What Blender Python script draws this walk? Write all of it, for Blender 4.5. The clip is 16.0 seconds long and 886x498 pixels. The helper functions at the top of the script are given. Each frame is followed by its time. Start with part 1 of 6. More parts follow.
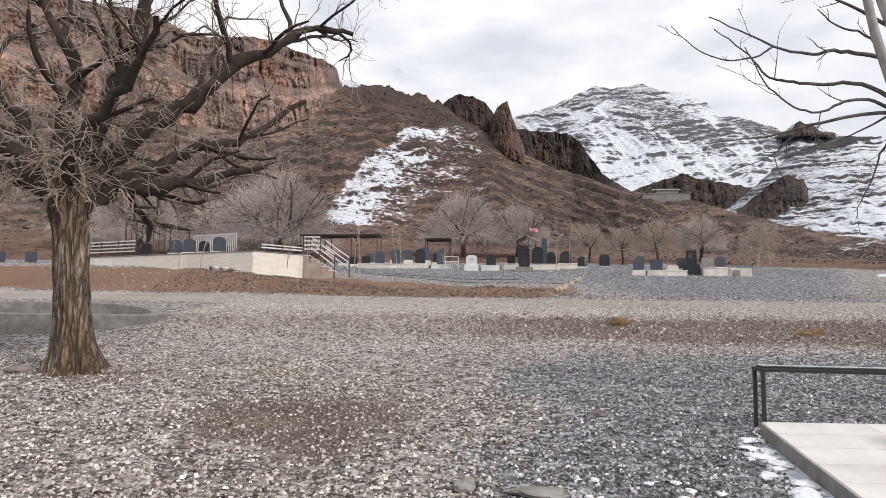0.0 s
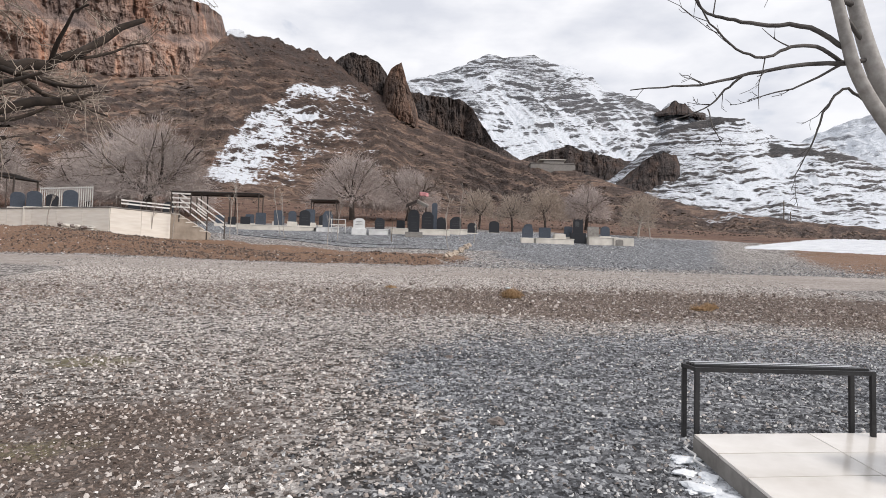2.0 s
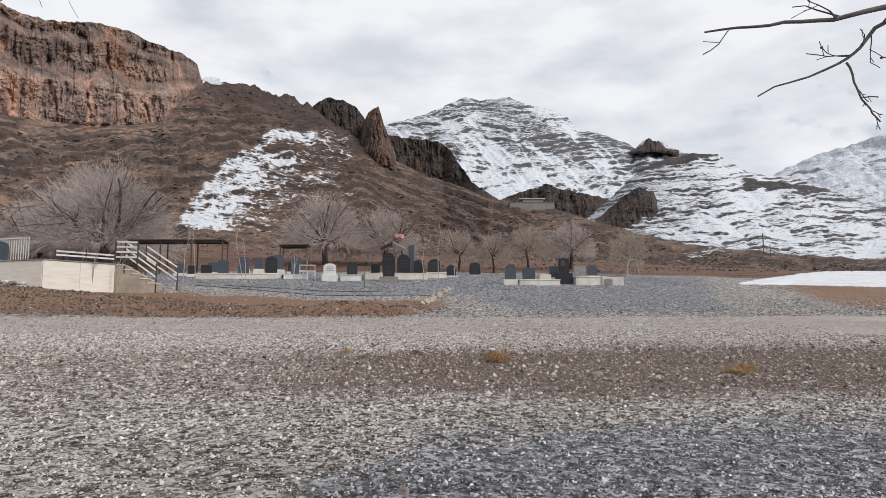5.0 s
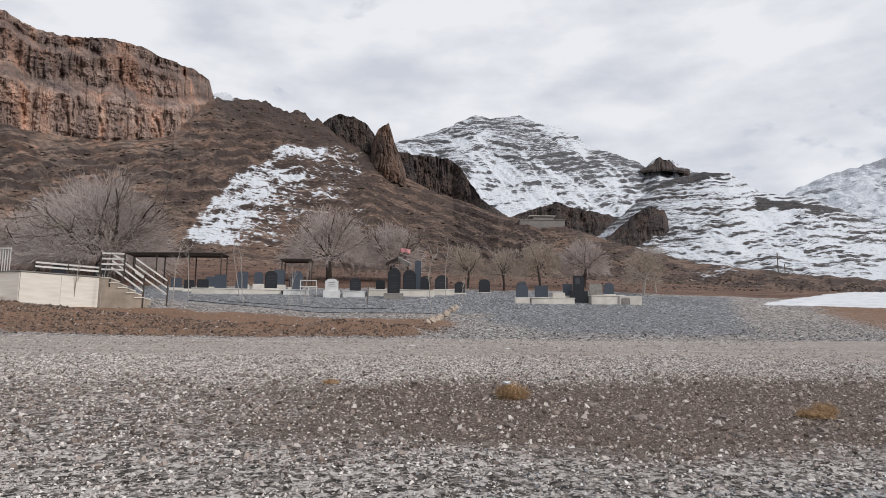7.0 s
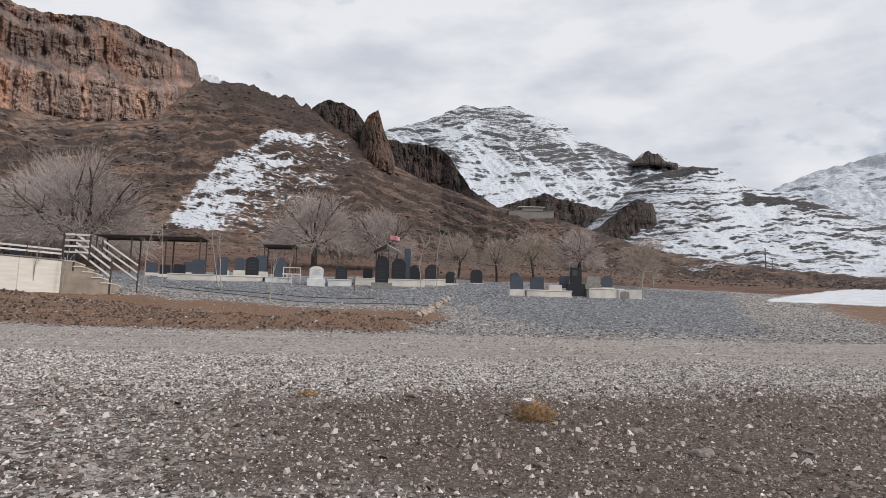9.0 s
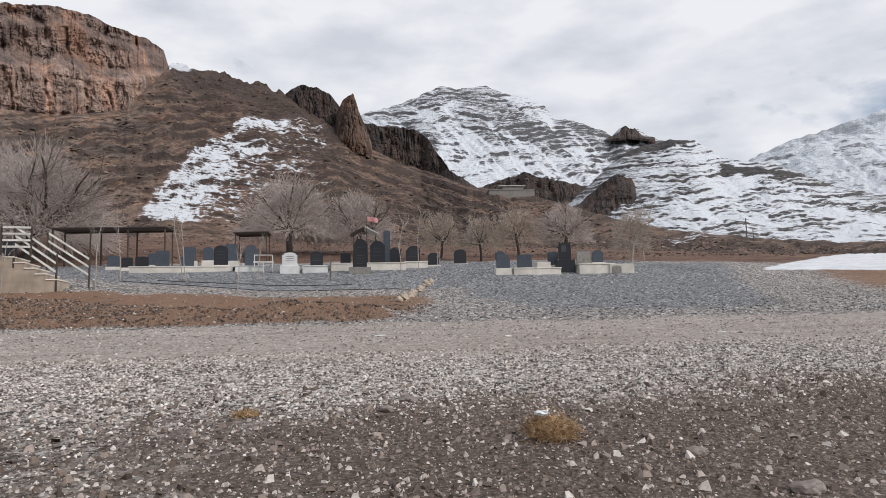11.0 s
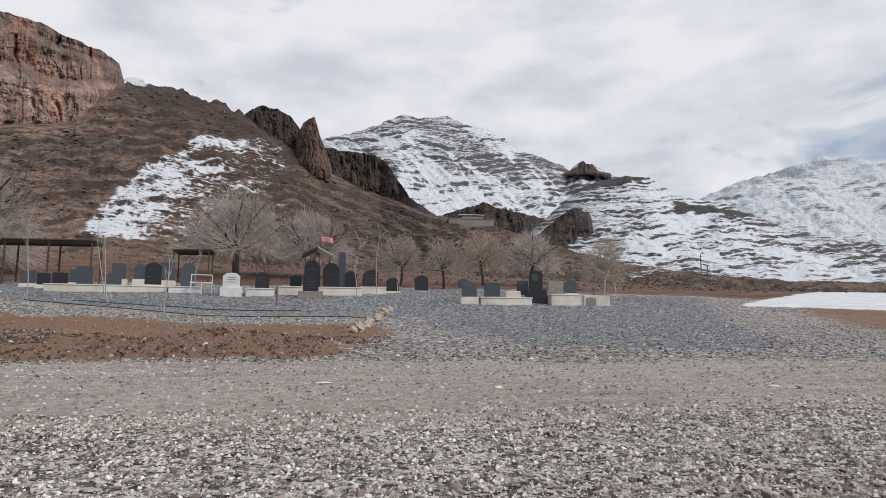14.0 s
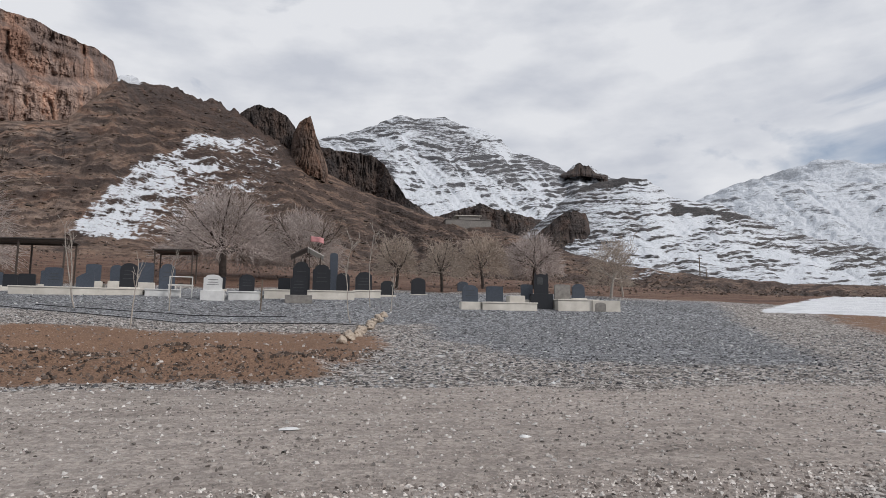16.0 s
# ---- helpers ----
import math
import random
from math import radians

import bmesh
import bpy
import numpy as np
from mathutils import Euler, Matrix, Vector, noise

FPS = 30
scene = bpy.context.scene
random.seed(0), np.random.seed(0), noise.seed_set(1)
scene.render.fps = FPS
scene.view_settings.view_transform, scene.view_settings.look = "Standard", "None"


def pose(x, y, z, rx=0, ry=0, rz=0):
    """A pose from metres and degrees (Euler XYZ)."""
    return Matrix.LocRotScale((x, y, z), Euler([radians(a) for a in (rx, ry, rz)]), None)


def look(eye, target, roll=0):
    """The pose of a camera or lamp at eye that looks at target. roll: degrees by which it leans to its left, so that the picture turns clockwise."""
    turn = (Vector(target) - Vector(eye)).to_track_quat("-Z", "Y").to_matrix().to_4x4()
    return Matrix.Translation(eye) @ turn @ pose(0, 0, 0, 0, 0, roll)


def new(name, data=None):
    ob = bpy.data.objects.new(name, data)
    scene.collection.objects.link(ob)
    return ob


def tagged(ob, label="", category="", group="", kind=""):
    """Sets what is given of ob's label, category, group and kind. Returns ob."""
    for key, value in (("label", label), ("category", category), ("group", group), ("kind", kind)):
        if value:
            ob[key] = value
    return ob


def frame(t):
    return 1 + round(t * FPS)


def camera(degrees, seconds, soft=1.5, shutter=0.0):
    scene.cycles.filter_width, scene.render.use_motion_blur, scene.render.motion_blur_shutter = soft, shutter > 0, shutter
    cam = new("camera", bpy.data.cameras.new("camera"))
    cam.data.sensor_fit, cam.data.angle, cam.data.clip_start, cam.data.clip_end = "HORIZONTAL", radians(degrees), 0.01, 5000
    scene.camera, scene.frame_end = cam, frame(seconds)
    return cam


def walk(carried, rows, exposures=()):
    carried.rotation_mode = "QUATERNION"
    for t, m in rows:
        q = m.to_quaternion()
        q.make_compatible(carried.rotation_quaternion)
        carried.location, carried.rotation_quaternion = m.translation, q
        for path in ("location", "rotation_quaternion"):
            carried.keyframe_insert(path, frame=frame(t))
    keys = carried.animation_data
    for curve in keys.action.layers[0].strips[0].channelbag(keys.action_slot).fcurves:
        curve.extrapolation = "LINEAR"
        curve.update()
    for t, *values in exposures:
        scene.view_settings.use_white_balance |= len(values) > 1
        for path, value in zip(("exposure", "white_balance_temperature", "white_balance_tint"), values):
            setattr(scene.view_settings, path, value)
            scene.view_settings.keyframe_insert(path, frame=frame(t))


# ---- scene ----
cam = camera(68.0, 16.0, 0.8)
PATH = [
    (0, (-0.499, -3.741, 1.054), (-0.682, -1.759, 1.257), 0.8),
    (0.5, (-0.463, -3.342, 1.06), (-0.484, -1.349, 1.226), 1.0),
    (1, (-0.442, -2.96, 1.1), (-0.407, -0.964, 1.227), 1.0),
    (1.5, (-0.473, -2.578, 1.17), (-0.382, -0.583, 1.271), 1.3),
    (2, (-0.396, -2.177, 1.2), (-0.245, -0.186, 1.3), 1.4),
    (2.5, (-0.338, -1.752, 1.291), (-0.137, 0.234, 1.406), 1.5),
    (3, (-0.335, -1.325, 1.392), (-0.086, 0.655, 1.524), 1.6),
    (3.5, (-0.223, -0.892, 1.401), (0.051, 1.083, 1.558), 1.0),
    (4, (-0.112, -0.447, 1.483), (0.146, 1.527, 1.673), 0.3),
    (6.5, (0.322, 2.09, 1.599), (0.481, 4.067, 1.857), 0.2),
    (7, (0.355, 2.527, 1.675), (0.531, 4.5, 1.953), 0.3),
    (7.5, (0.312, 3.007, 1.744), (0.508, 4.977, 2.027), 0.5),
    (8, (0.317, 3.473, 1.739), (0.52, 5.444, 2.007), 0.6),
    (8.5, (0.326, 3.965, 1.778), (0.527, 5.939, 2.027), 0.8),
    (9, (0.302, 4.409, 1.853), (0.517, 6.382, 2.1), 1.2),
    (11.5, (0.602, 6.973, 1.981), (0.878, 8.944, 2.17), -1.6),
    (12, (0.574, 7.487, 2.052), (0.853, 9.458, 2.243), -1.4),
    (12.5, (0.562, 7.938, 2.031), (0.855, 9.906, 2.234), -1.2),
    (13, (0.632, 8.407, 2.066), (0.949, 10.37, 2.286), -0.7),
    (13.5, (0.682, 8.913, 2.1), (1.042, 10.864, 2.348), -0.1),
    (14, (0.8, 9.417, 2.092), (1.197, 11.358, 2.371), -0.0),
    (14.5, (0.866, 9.965, 2.116), (1.269, 11.9, 2.423), 0.1),
    (15, (0.906, 10.503, 2.188), (1.309, 12.435, 2.506), 0.3),
    (15.5, (1.081, 11.108, 2.293), (1.481, 13.043, 2.602), 0.3),
    (16, (1.123, 11.545, 2.394), (1.531, 13.483, 2.676), 0.2),
]
walk(cam, [(t, look(eye, target, roll)) for t, eye, target, roll in PATH],
     [(0, 0.12, 6500, 13), (1.5, 0.10, 6500, 13), (4, 0.0, 6480, 12), (7, -0.16, 6400, 12), (9, -0.20, 6400, 12), (12.8, -0.06, 6400, 12), (14, -0.20, 6400, 12), (16, -0.29, 6400, 12)])

# ---- light ----
def set_light():
    world = bpy.data.worlds.new("world")
    scene.world = world
    world.use_nodes = True
    nt = world.node_tree
    nd, lk = nt.nodes, nt.links
    nd.clear()
    out = nd.new("ShaderNodeOutputWorld")
    bg = nd.new("ShaderNodeBackground")
    sky = nd.new("ShaderNodeTexSky")
    sky.sky_type = "NISHITA"
    sky.sun_disc = False
    sky.sun_elevation = radians(38)
    sky.sun_rotation = radians(125)
    skym = nd.new("ShaderNodeVectorMath")
    skym.operation = "SCALE"
    skym.inputs["Scale"].default_value = 0.11
    tc = nd.new("ShaderNodeTexCoord")
    mp = nd.new("ShaderNodeMapping")
    mp.inputs["Scale"].default_value = (1.0, 1.0, 2.6)
    n1 = nd.new("ShaderNodeTexNoise")
    n1.inputs["Scale"].default_value = 2.6
    n1.inputs["Detail"].default_value = 7
    n1.inputs["Roughness"].default_value = 0.52
    n1.inputs["Distortion"].default_value = 0.5
    n2 = nd.new("ShaderNodeTexNoise")
    n2.inputs["Scale"].default_value = 5.5
    n2.inputs["Detail"].default_value = 6
    n2.inputs["Roughness"].default_value = 0.5
    r1 = nd.new("ShaderNodeValToRGB")
    r1.color_ramp.elements[0].position, r1.color_ramp.elements[0].color = 0.26, (0.0, 0.0, 0.0, 1)
    r1.color_ramp.elements[1].position, r1.color_ramp.elements[1].color = 0.38, (1, 1, 1, 1)
    r2 = nd.new("ShaderNodeValToRGB")
    r2.color_ramp.elements[0].position, r2.color_ramp.elements[0].color = 0.34, (0.67, 0.705, 0.765, 1)
    r2.color_ramp.elements[1].position, r2.color_ramp.elements[1].color = 0.58, (0.915, 0.935, 0.955, 1)
    mx = nd.new("ShaderNodeMix")
    mx.data_type = "RGBA"
    lk.new(tc.outputs["Generated"], mp.inputs["Vector"])
    lk.new(mp.outputs["Vector"], n1.inputs["Vector"])
    lk.new(mp.outputs["Vector"], n2.inputs["Vector"])
    lk.new(n1.outputs["Fac"], r1.inputs["Fac"])
    lk.new(n2.outputs["Fac"], r2.inputs["Fac"])
    lk.new(sky.outputs["Color"], skym.inputs[0])
    lk.new(r1.outputs["Color"], mx.inputs["Factor"])
    lk.new(skym.outputs["Vector"], mx.inputs["A"])
    lk.new(r2.outputs["Color"], mx.inputs["B"])
    lk.new(mx.outputs["Result"], bg.inputs["Color"])
    bg.inputs["Strength"].default_value = 1.0
    lk.new(bg.outputs["Background"], out.inputs["Surface"])
    lamp = bpy.data.lights.new("sun", "SUN")
    lamp.energy = 2.3
    lamp.angle = radians(13)
    lamp.color = (1.0, 0.95, 0.88)
    sun = new("sun", lamp)
    sun.matrix_world = look((60, -45, 55), (0, 0, 0))


set_light()


# ---- materials ----
def shader(name, rough=0.8, metal=0.0):
    m = bpy.data.materials.new(name)
    m.use_nodes = True
    nt = m.node_tree
    b = nt.nodes["Principled BSDF"]
    b.inputs["Roughness"].default_value = rough
    b.inputs["Metallic"].default_value = metal
    return m, nt.nodes, nt.links, b


def coords(nd, lk, scale=1.0, object_space=False):
    tc = nd.new("ShaderNodeTexCoord")
    if object_space:
        mp = nd.new("ShaderNodeMapping")
        s = scale if isinstance(scale, tuple) else (scale,) * 3
        mp.inputs["Scale"].default_value = s
        lk.new(tc.outputs["Object"], mp.inputs["Vector"])
        return mp.outputs["Vector"]
    g = nd.new("ShaderNodeNewGeometry")
    mp = nd.new("ShaderNodeMapping")
    s = scale if isinstance(scale, tuple) else (scale,) * 3
    mp.inputs["Scale"].default_value = s
    lk.new(g.outputs["Position"], mp.inputs["Vector"])
    return mp.outputs["Vector"]


def noise_tex(nd, lk, vec, scale, detail=4, rough=0.55):
    n = nd.new("ShaderNodeTexNoise")
    n.inputs["Scale"].default_value = scale
    n.inputs["Detail"].default_value = detail
    n.inputs["Roughness"].default_value = rough
    lk.new(vec, n.inputs["Vector"])
    return n.outputs["Fac"]


def ramp(nd, lk, fac, stops):
    r = nd.new("ShaderNodeValToRGB")
    els = r.color_ramp.elements
    while len(els) < len(stops):
        els.new(0.5)
    for e, (p, c) in zip(els, stops):
        e.position, e.color = p, (*c, 1) if len(c) == 3 else c
    lk.new(fac, r.inputs["Fac"])
    return r.outputs["Color"]


def mix(nd, lk, fac, a, b, mode="MIX"):
    m = nd.new("ShaderNodeMix")
    m.data_type = "RGBA"
    m.blend_type = mode
    for key, v in (("Factor", fac), ("A", a), ("B", b)):
        if isinstance(v, (int, float)):
            m.inputs[key].default_value = v
        elif isinstance(v, tuple):
            m.inputs[key].default_value = (*v, 1)
        else:
            lk.new(v, m.inputs[key])
    return m.outputs["Result"]


def bump(nd, lk, b, height, strength=0.3, dist=0.02):
    n = nd.new("ShaderNodeBump")
    n.inputs["Strength"].default_value = strength
    n.inputs["Distance"].default_value = dist
    lk.new(height, n.inputs["Height"])
    lk.new(n.outputs["Normal"], b.inputs["Normal"])


def attr(nd, name):
    a = nd.new("ShaderNodeAttribute")
    a.attribute_name = name
    return a.outputs["Fac"]


def calc(nd, lk, op, a, b=0.0, clamp=False):
    m = nd.new("ShaderNodeMath")
    m.operation = op
    m.use_clamp = clamp
    for i, v in enumerate((a, b)):
        if isinstance(v, (int, float)):
            m.inputs[i].default_value = v
        else:
            lk.new(v, m.inputs[i])
    return m.outputs["Value"]


def grained(name, dark, light, scale=8.0, rough=0.8, bumps=0.2, dist=0.01, metal=0.0, vary=0.25, stretch=None, detail=5):
    """A plain surface with grain at two scales; each object a little different."""
    m, nd, lk, b = shader(name, rough, metal)
    vec = coords(nd, lk, stretch or 1.0, object_space=True)
    f1 = noise_tex(nd, lk, vec, scale, detail)
    f2 = noise_tex(nd, lk, vec, scale * 0.17, 3)
    c = ramp(nd, lk, f1, [(0.3, dark), (0.7, light)])
    shade = ramp(nd, lk, f2, [(0.3, (1 - vary,) * 3), (0.7, (1.0, 1.0, 1.0))])
    c = mix(nd, lk, 1.0, c, shade, "MULTIPLY")
    info = nd.new("ShaderNodeObjectInfo")
    each = ramp(nd, lk, info.outputs["Random"], [(0.0, (0.86,) * 3), (1.0, (1.0, 1.0, 1.0))])
    c = mix(nd, lk, 1.0, c, each, "MULTIPLY")
    lk.new(c, b.inputs["Base Color"])
    r = calc(nd, lk, "MULTIPLY_ADD", f1, 0.25)
    nd[-1].inputs[2].default_value = rough - 0.12
    lk.new(r, b.inputs["Roughness"])
    if bumps:
        bump(nd, lk, b, f1, bumps, dist)
    return m


def ground_material():
    m, nd, lk, b = shader("ground_mix", 0.92)
    v = coords(nd, lk)
    fine = noise_tex(nd, lk, v, 26, 6, 0.65)
    mid = noise_tex(nd, lk, v, 2.2, 5, 0.6)
    big = noise_tex(nd, lk, v, 0.35, 4)
    vor = nd.new("ShaderNodeTexVoronoi")
    vor.inputs["Scale"].default_value = 30
    lk.new(v, vor.inputs["Vector"])
    vor2 = nd.new("ShaderNodeTexVoronoi")
    vor2.inputs["Scale"].default_value = 12
    lk.new(v, vor2.inputs["Vector"])
    cell = nd.new("ShaderNodeSeparateColor")
    lk.new(vor.outputs["Color"], cell.inputs["Color"])
    cell2 = nd.new("ShaderNodeSeparateColor")
    lk.new(vor2.outputs["Color"], cell2.inputs["Color"])
    pick = calc(nd, lk, "ADD", calc(nd, lk, "MULTIPLY", cell.outputs["Red"], 0.5), calc(nd, lk, "MULTIPLY", cell2.outputs["Red"], 0.5))
    light = ramp(nd, lk, pick, [(0.20, (0.022, 0.018, 0.015)), (0.45, (0.18, 0.158, 0.143)), (0.78, (0.66, 0.62, 0.59))])
    blue = ramp(nd, lk, pick, [(0.15, (0.022, 0.022, 0.025)), (0.5, (0.155, 0.161, 0.174)), (0.85, (0.50, 0.515, 0.54))])
    dirt = ramp(nd, lk, fine, [(0.33, (0.035, 0.024, 0.018)), (0.52, (0.135, 0.098, 0.078)), (0.72, (0.36, 0.29, 0.25))])
    red = ramp(nd, lk, fine, [(0.3, (0.085, 0.044, 0.027)), (0.52, (0.25, 0.143, 0.088)), (0.78, (0.46, 0.315, 0.215))])
    streak = noise_tex(nd, lk, coords(nd, lk, (0.12, 2.2, 1.0)), 1.4, 5, 0.6)
    road = ramp(nd, lk, calc(nd, lk, "ADD", calc(nd, lk, "MULTIPLY", fine, 0.6), calc(nd, lk, "MULTIPLY", streak, 0.4)), [(0.3, (0.24, 0.206, 0.184)), (0.5, (0.46, 0.405, 0.368)), (0.7, (0.68, 0.62, 0.58))])
    hn = calc(nd, lk, "ADD", calc(nd, lk, "MULTIPLY", noise_tex(nd, lk, coords(nd, lk, (0.5, 1.2, 2.0)), 0.9, 8, 0.72), 0.7), calc(nd, lk, "MULTIPLY", noise_tex(nd, lk, v, 0.22, 4), 0.3))
    heath = ramp(nd, lk, hn, [(0.36, (0.035, 0.018, 0.012)), (0.47, (0.135, 0.067, 0.043)), (0.57, (0.19, 0.114, 0.077)), (0.72, (0.32, 0.22, 0.16))])
    wob = calc(nd, lk, "SUBTRACT", calc(nd, lk, "ADD", mid, calc(nd, lk, "MULTIPLY", fine, 0.6)), 0.8)

    def mask(name, sharp=3.0):
        a = calc(nd, lk, "ADD", attr(nd, name), calc(nd, lk, "MULTIPLY", wob, 1.1))
        return calc(nd, lk, "MULTIPLY", calc(nd, lk, "SUBTRACT", a, 0.5 - 0.5 / sharp), sharp, True)
    c = light
    c = mix(nd, lk, mask("blue"), c, blue)
    c = mix(nd, lk, mask("dirt", 1.5), c, dirt)
    road = mix(nd, lk, 0.30, road, mix(nd, lk, 1.0, light, (1.0, 0.93, 0.88), "MULTIPLY"))
    c = mix(nd, lk, mask("road"), c, road)
    c = mix(nd, lk, mask("red"), c, red)
    c = mix(nd, lk, mask("heath"), c, heath)
    grass = ramp(nd, lk, fine, [(0.35, (0.13, 0.11, 0.05)), (0.7, (0.30, 0.27, 0.14))])
    c = mix(nd, lk, calc(nd, lk, "MULTIPLY", mask("grass"), 0.7), c, grass)
    shade = ramp(nd, lk, big, [(0.3, (0.82, 0.81, 0.80)), (0.7, (1.0, 1.0, 1.0))])
    c = mix(nd, lk, 1.0, c, shade, "MULTIPLY")
    white = ramp(nd, lk, noise_tex(nd, lk, coords(nd, lk, (0.5, 2.0, 1.0)), 1.6, 6, 0.65), [(0.3, (0.58, 0.60, 0.64)), (0.6, (0.80, 0.82, 0.845))])
    c = mix(nd, lk, mask("snow", 5.0), c, white)
    lk.new(c, b.inputs["Base Color"])
    h = calc(nd, lk, "ADD", calc(nd, lk, "MULTIPLY", pick, 0.6), fine)
    bump(nd, lk, b, h, 1.0, 0.05)
    return m


def stone_material(name, stops, rough=0.85):
    m, nd, lk, b = shader(name, rough)
    g = nd.new("ShaderNodeNewGeometry")
    c = ramp(nd, lk, g.outputs["Random Per Island"], stops)
    v = coords(nd, lk)
    f = noise_tex(nd, lk, v, 60, 3)
    c = mix(nd, lk, 1.0, c, ramp(nd, lk, f, [(0.3, (0.75, 0.75, 0.75)), (0.7, (1.05, 1.05, 1.05))]), "MULTIPLY")
    lk.new(c, b.inputs["Base Color"])
    return m


def mountain_material(name, rock_stops, grain, painted_haze=0.0, snow_white=(0.66, 0.69, 0.735), cliff_stops=None, ragged=4.2, crisp=4.0):
    """Rock with strata; snow where the attribute says so; the attribute cliff picks the bare rock face."""
    m, nd, lk, b = shader(name, 0.95)
    v = coords(nd, lk)
    flat = coords(nd, lk, (1.0, 1.0, 3.2))
    f0 = noise_tex(nd, lk, flat, grain, 9, 0.68)
    fs = noise_tex(nd, lk, coords(nd, lk, (0.16, 0.16, 1.9)), grain * 1.1, 7, 0.66)
    f = calc(nd, lk, "ADD", calc(nd, lk, "MULTIPLY", f0, 0.55), calc(nd, lk, "MULTIPLY", fs, 0.45))
    f = calc(nd, lk, "ADD", calc(nd, lk, "MULTIPLY", calc(nd, lk, "SUBTRACT", f, 0.5), 2.5), 0.5)
    f2 = noise_tex(nd, lk, v, grain * 0.13, 5, 0.6)
    rock = ramp(nd, lk, f, rock_stops)
    if cliff_stops:
        up = coords(nd, lk, (1.0, 1.0, 0.22))
        fc = noise_tex(nd, lk, up, grain * 0.8, 9, 0.72)
        fc = calc(nd, lk, "ADD", calc(nd, lk, "MULTIPLY", calc(nd, lk, "SUBTRACT", fc, 0.5), 1.4), 0.5)
        face = ramp(nd, lk, fc, cliff_stops)
        tint = ramp(nd, lk, noise_tex(nd, lk, coords(nd, lk, (1, 1, 0.22)), grain * 0.24, 5, 0.62), [(0.34, (0.74, 0.72, 0.74)), (0.50, (1.0, 0.93, 0.89)), (0.64, (1.30, 1.00, 0.83))])
        face = mix(nd, lk, 1.0, face, tint, "MULTIPLY")
        rock = mix(nd, lk, attr(nd, "cliff"), rock, face)
    shade = ramp(nd, lk, f2, [(0.3, (0.55, 0.55, 0.57)), (0.7, (1.1, 1.08, 1.05))])
    rock = mix(nd, lk, 1.0, rock, shade, "MULTIPLY")
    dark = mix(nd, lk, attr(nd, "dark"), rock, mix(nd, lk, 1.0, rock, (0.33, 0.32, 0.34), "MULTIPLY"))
    mixed = calc(nd, lk, "ADD", calc(nd, lk, "MULTIPLY", f0, 0.4), calc(nd, lk, "MULTIPLY", fs, 0.6))
    s = calc(nd, lk, "ADD", attr(nd, "snow"), calc(nd, lk, "MULTIPLY", calc(nd, lk, "SUBTRACT", mixed, 0.5), ragged))
    s = calc(nd, lk, "MULTIPLY", calc(nd, lk, "SUBTRACT", s, 0.38 - 0.5 / crisp + 0.125), crisp, True)
    c = mix(nd, lk, s, dark, snow_white)
    # distance haze is painted into the base colour as a flat pale blue
    if painted_haze:
        c = mix(nd, lk, painted_haze, c, (0.62, 0.66, 0.72))
    lk.new(c, b.inputs["Base Color"])
    bump(nd, lk, b, f, 0.6, 0.9 / grain)
    return m


GROUND = ground_material()
BLUE_STONES = stone_material("gravel_grey", [(0.0, (0.030, 0.030, 0.033)), (0.35, (0.12, 0.122, 0.13)), (0.75, (0.31, 0.315, 0.325)), (1.0, (0.75, 0.75, 0.74))])
LIGHT_STONES = stone_material("gravel_light", [(0.0, (0.065, 0.050, 0.042)), (0.25, (0.28, 0.238, 0.212)), (0.7, (0.62, 0.565, 0.525)), (1.0, (0.84, 0.80, 0.76))])
ROAD_STONES = stone_material("gravel_road", [(0.0, (0.10, 0.085, 0.075)), (0.5, (0.32, 0.29, 0.265)), (1.0, (0.74, 0.71, 0.68))])
DIRT_STONES = stone_material("gravel_brown", [(0.0, (0.06, 0.042, 0.033)), (0.4, (0.20, 0.152, 0.124)), (0.8, (0.40, 0.335, 0.295)), (1.0, (0.66, 0.61, 0.57))])
ROCK = grained("field_rock", (0.16, 0.13, 0.115), (0.36, 0.31, 0.28), 14, 0.9, 0.5, 0.02)


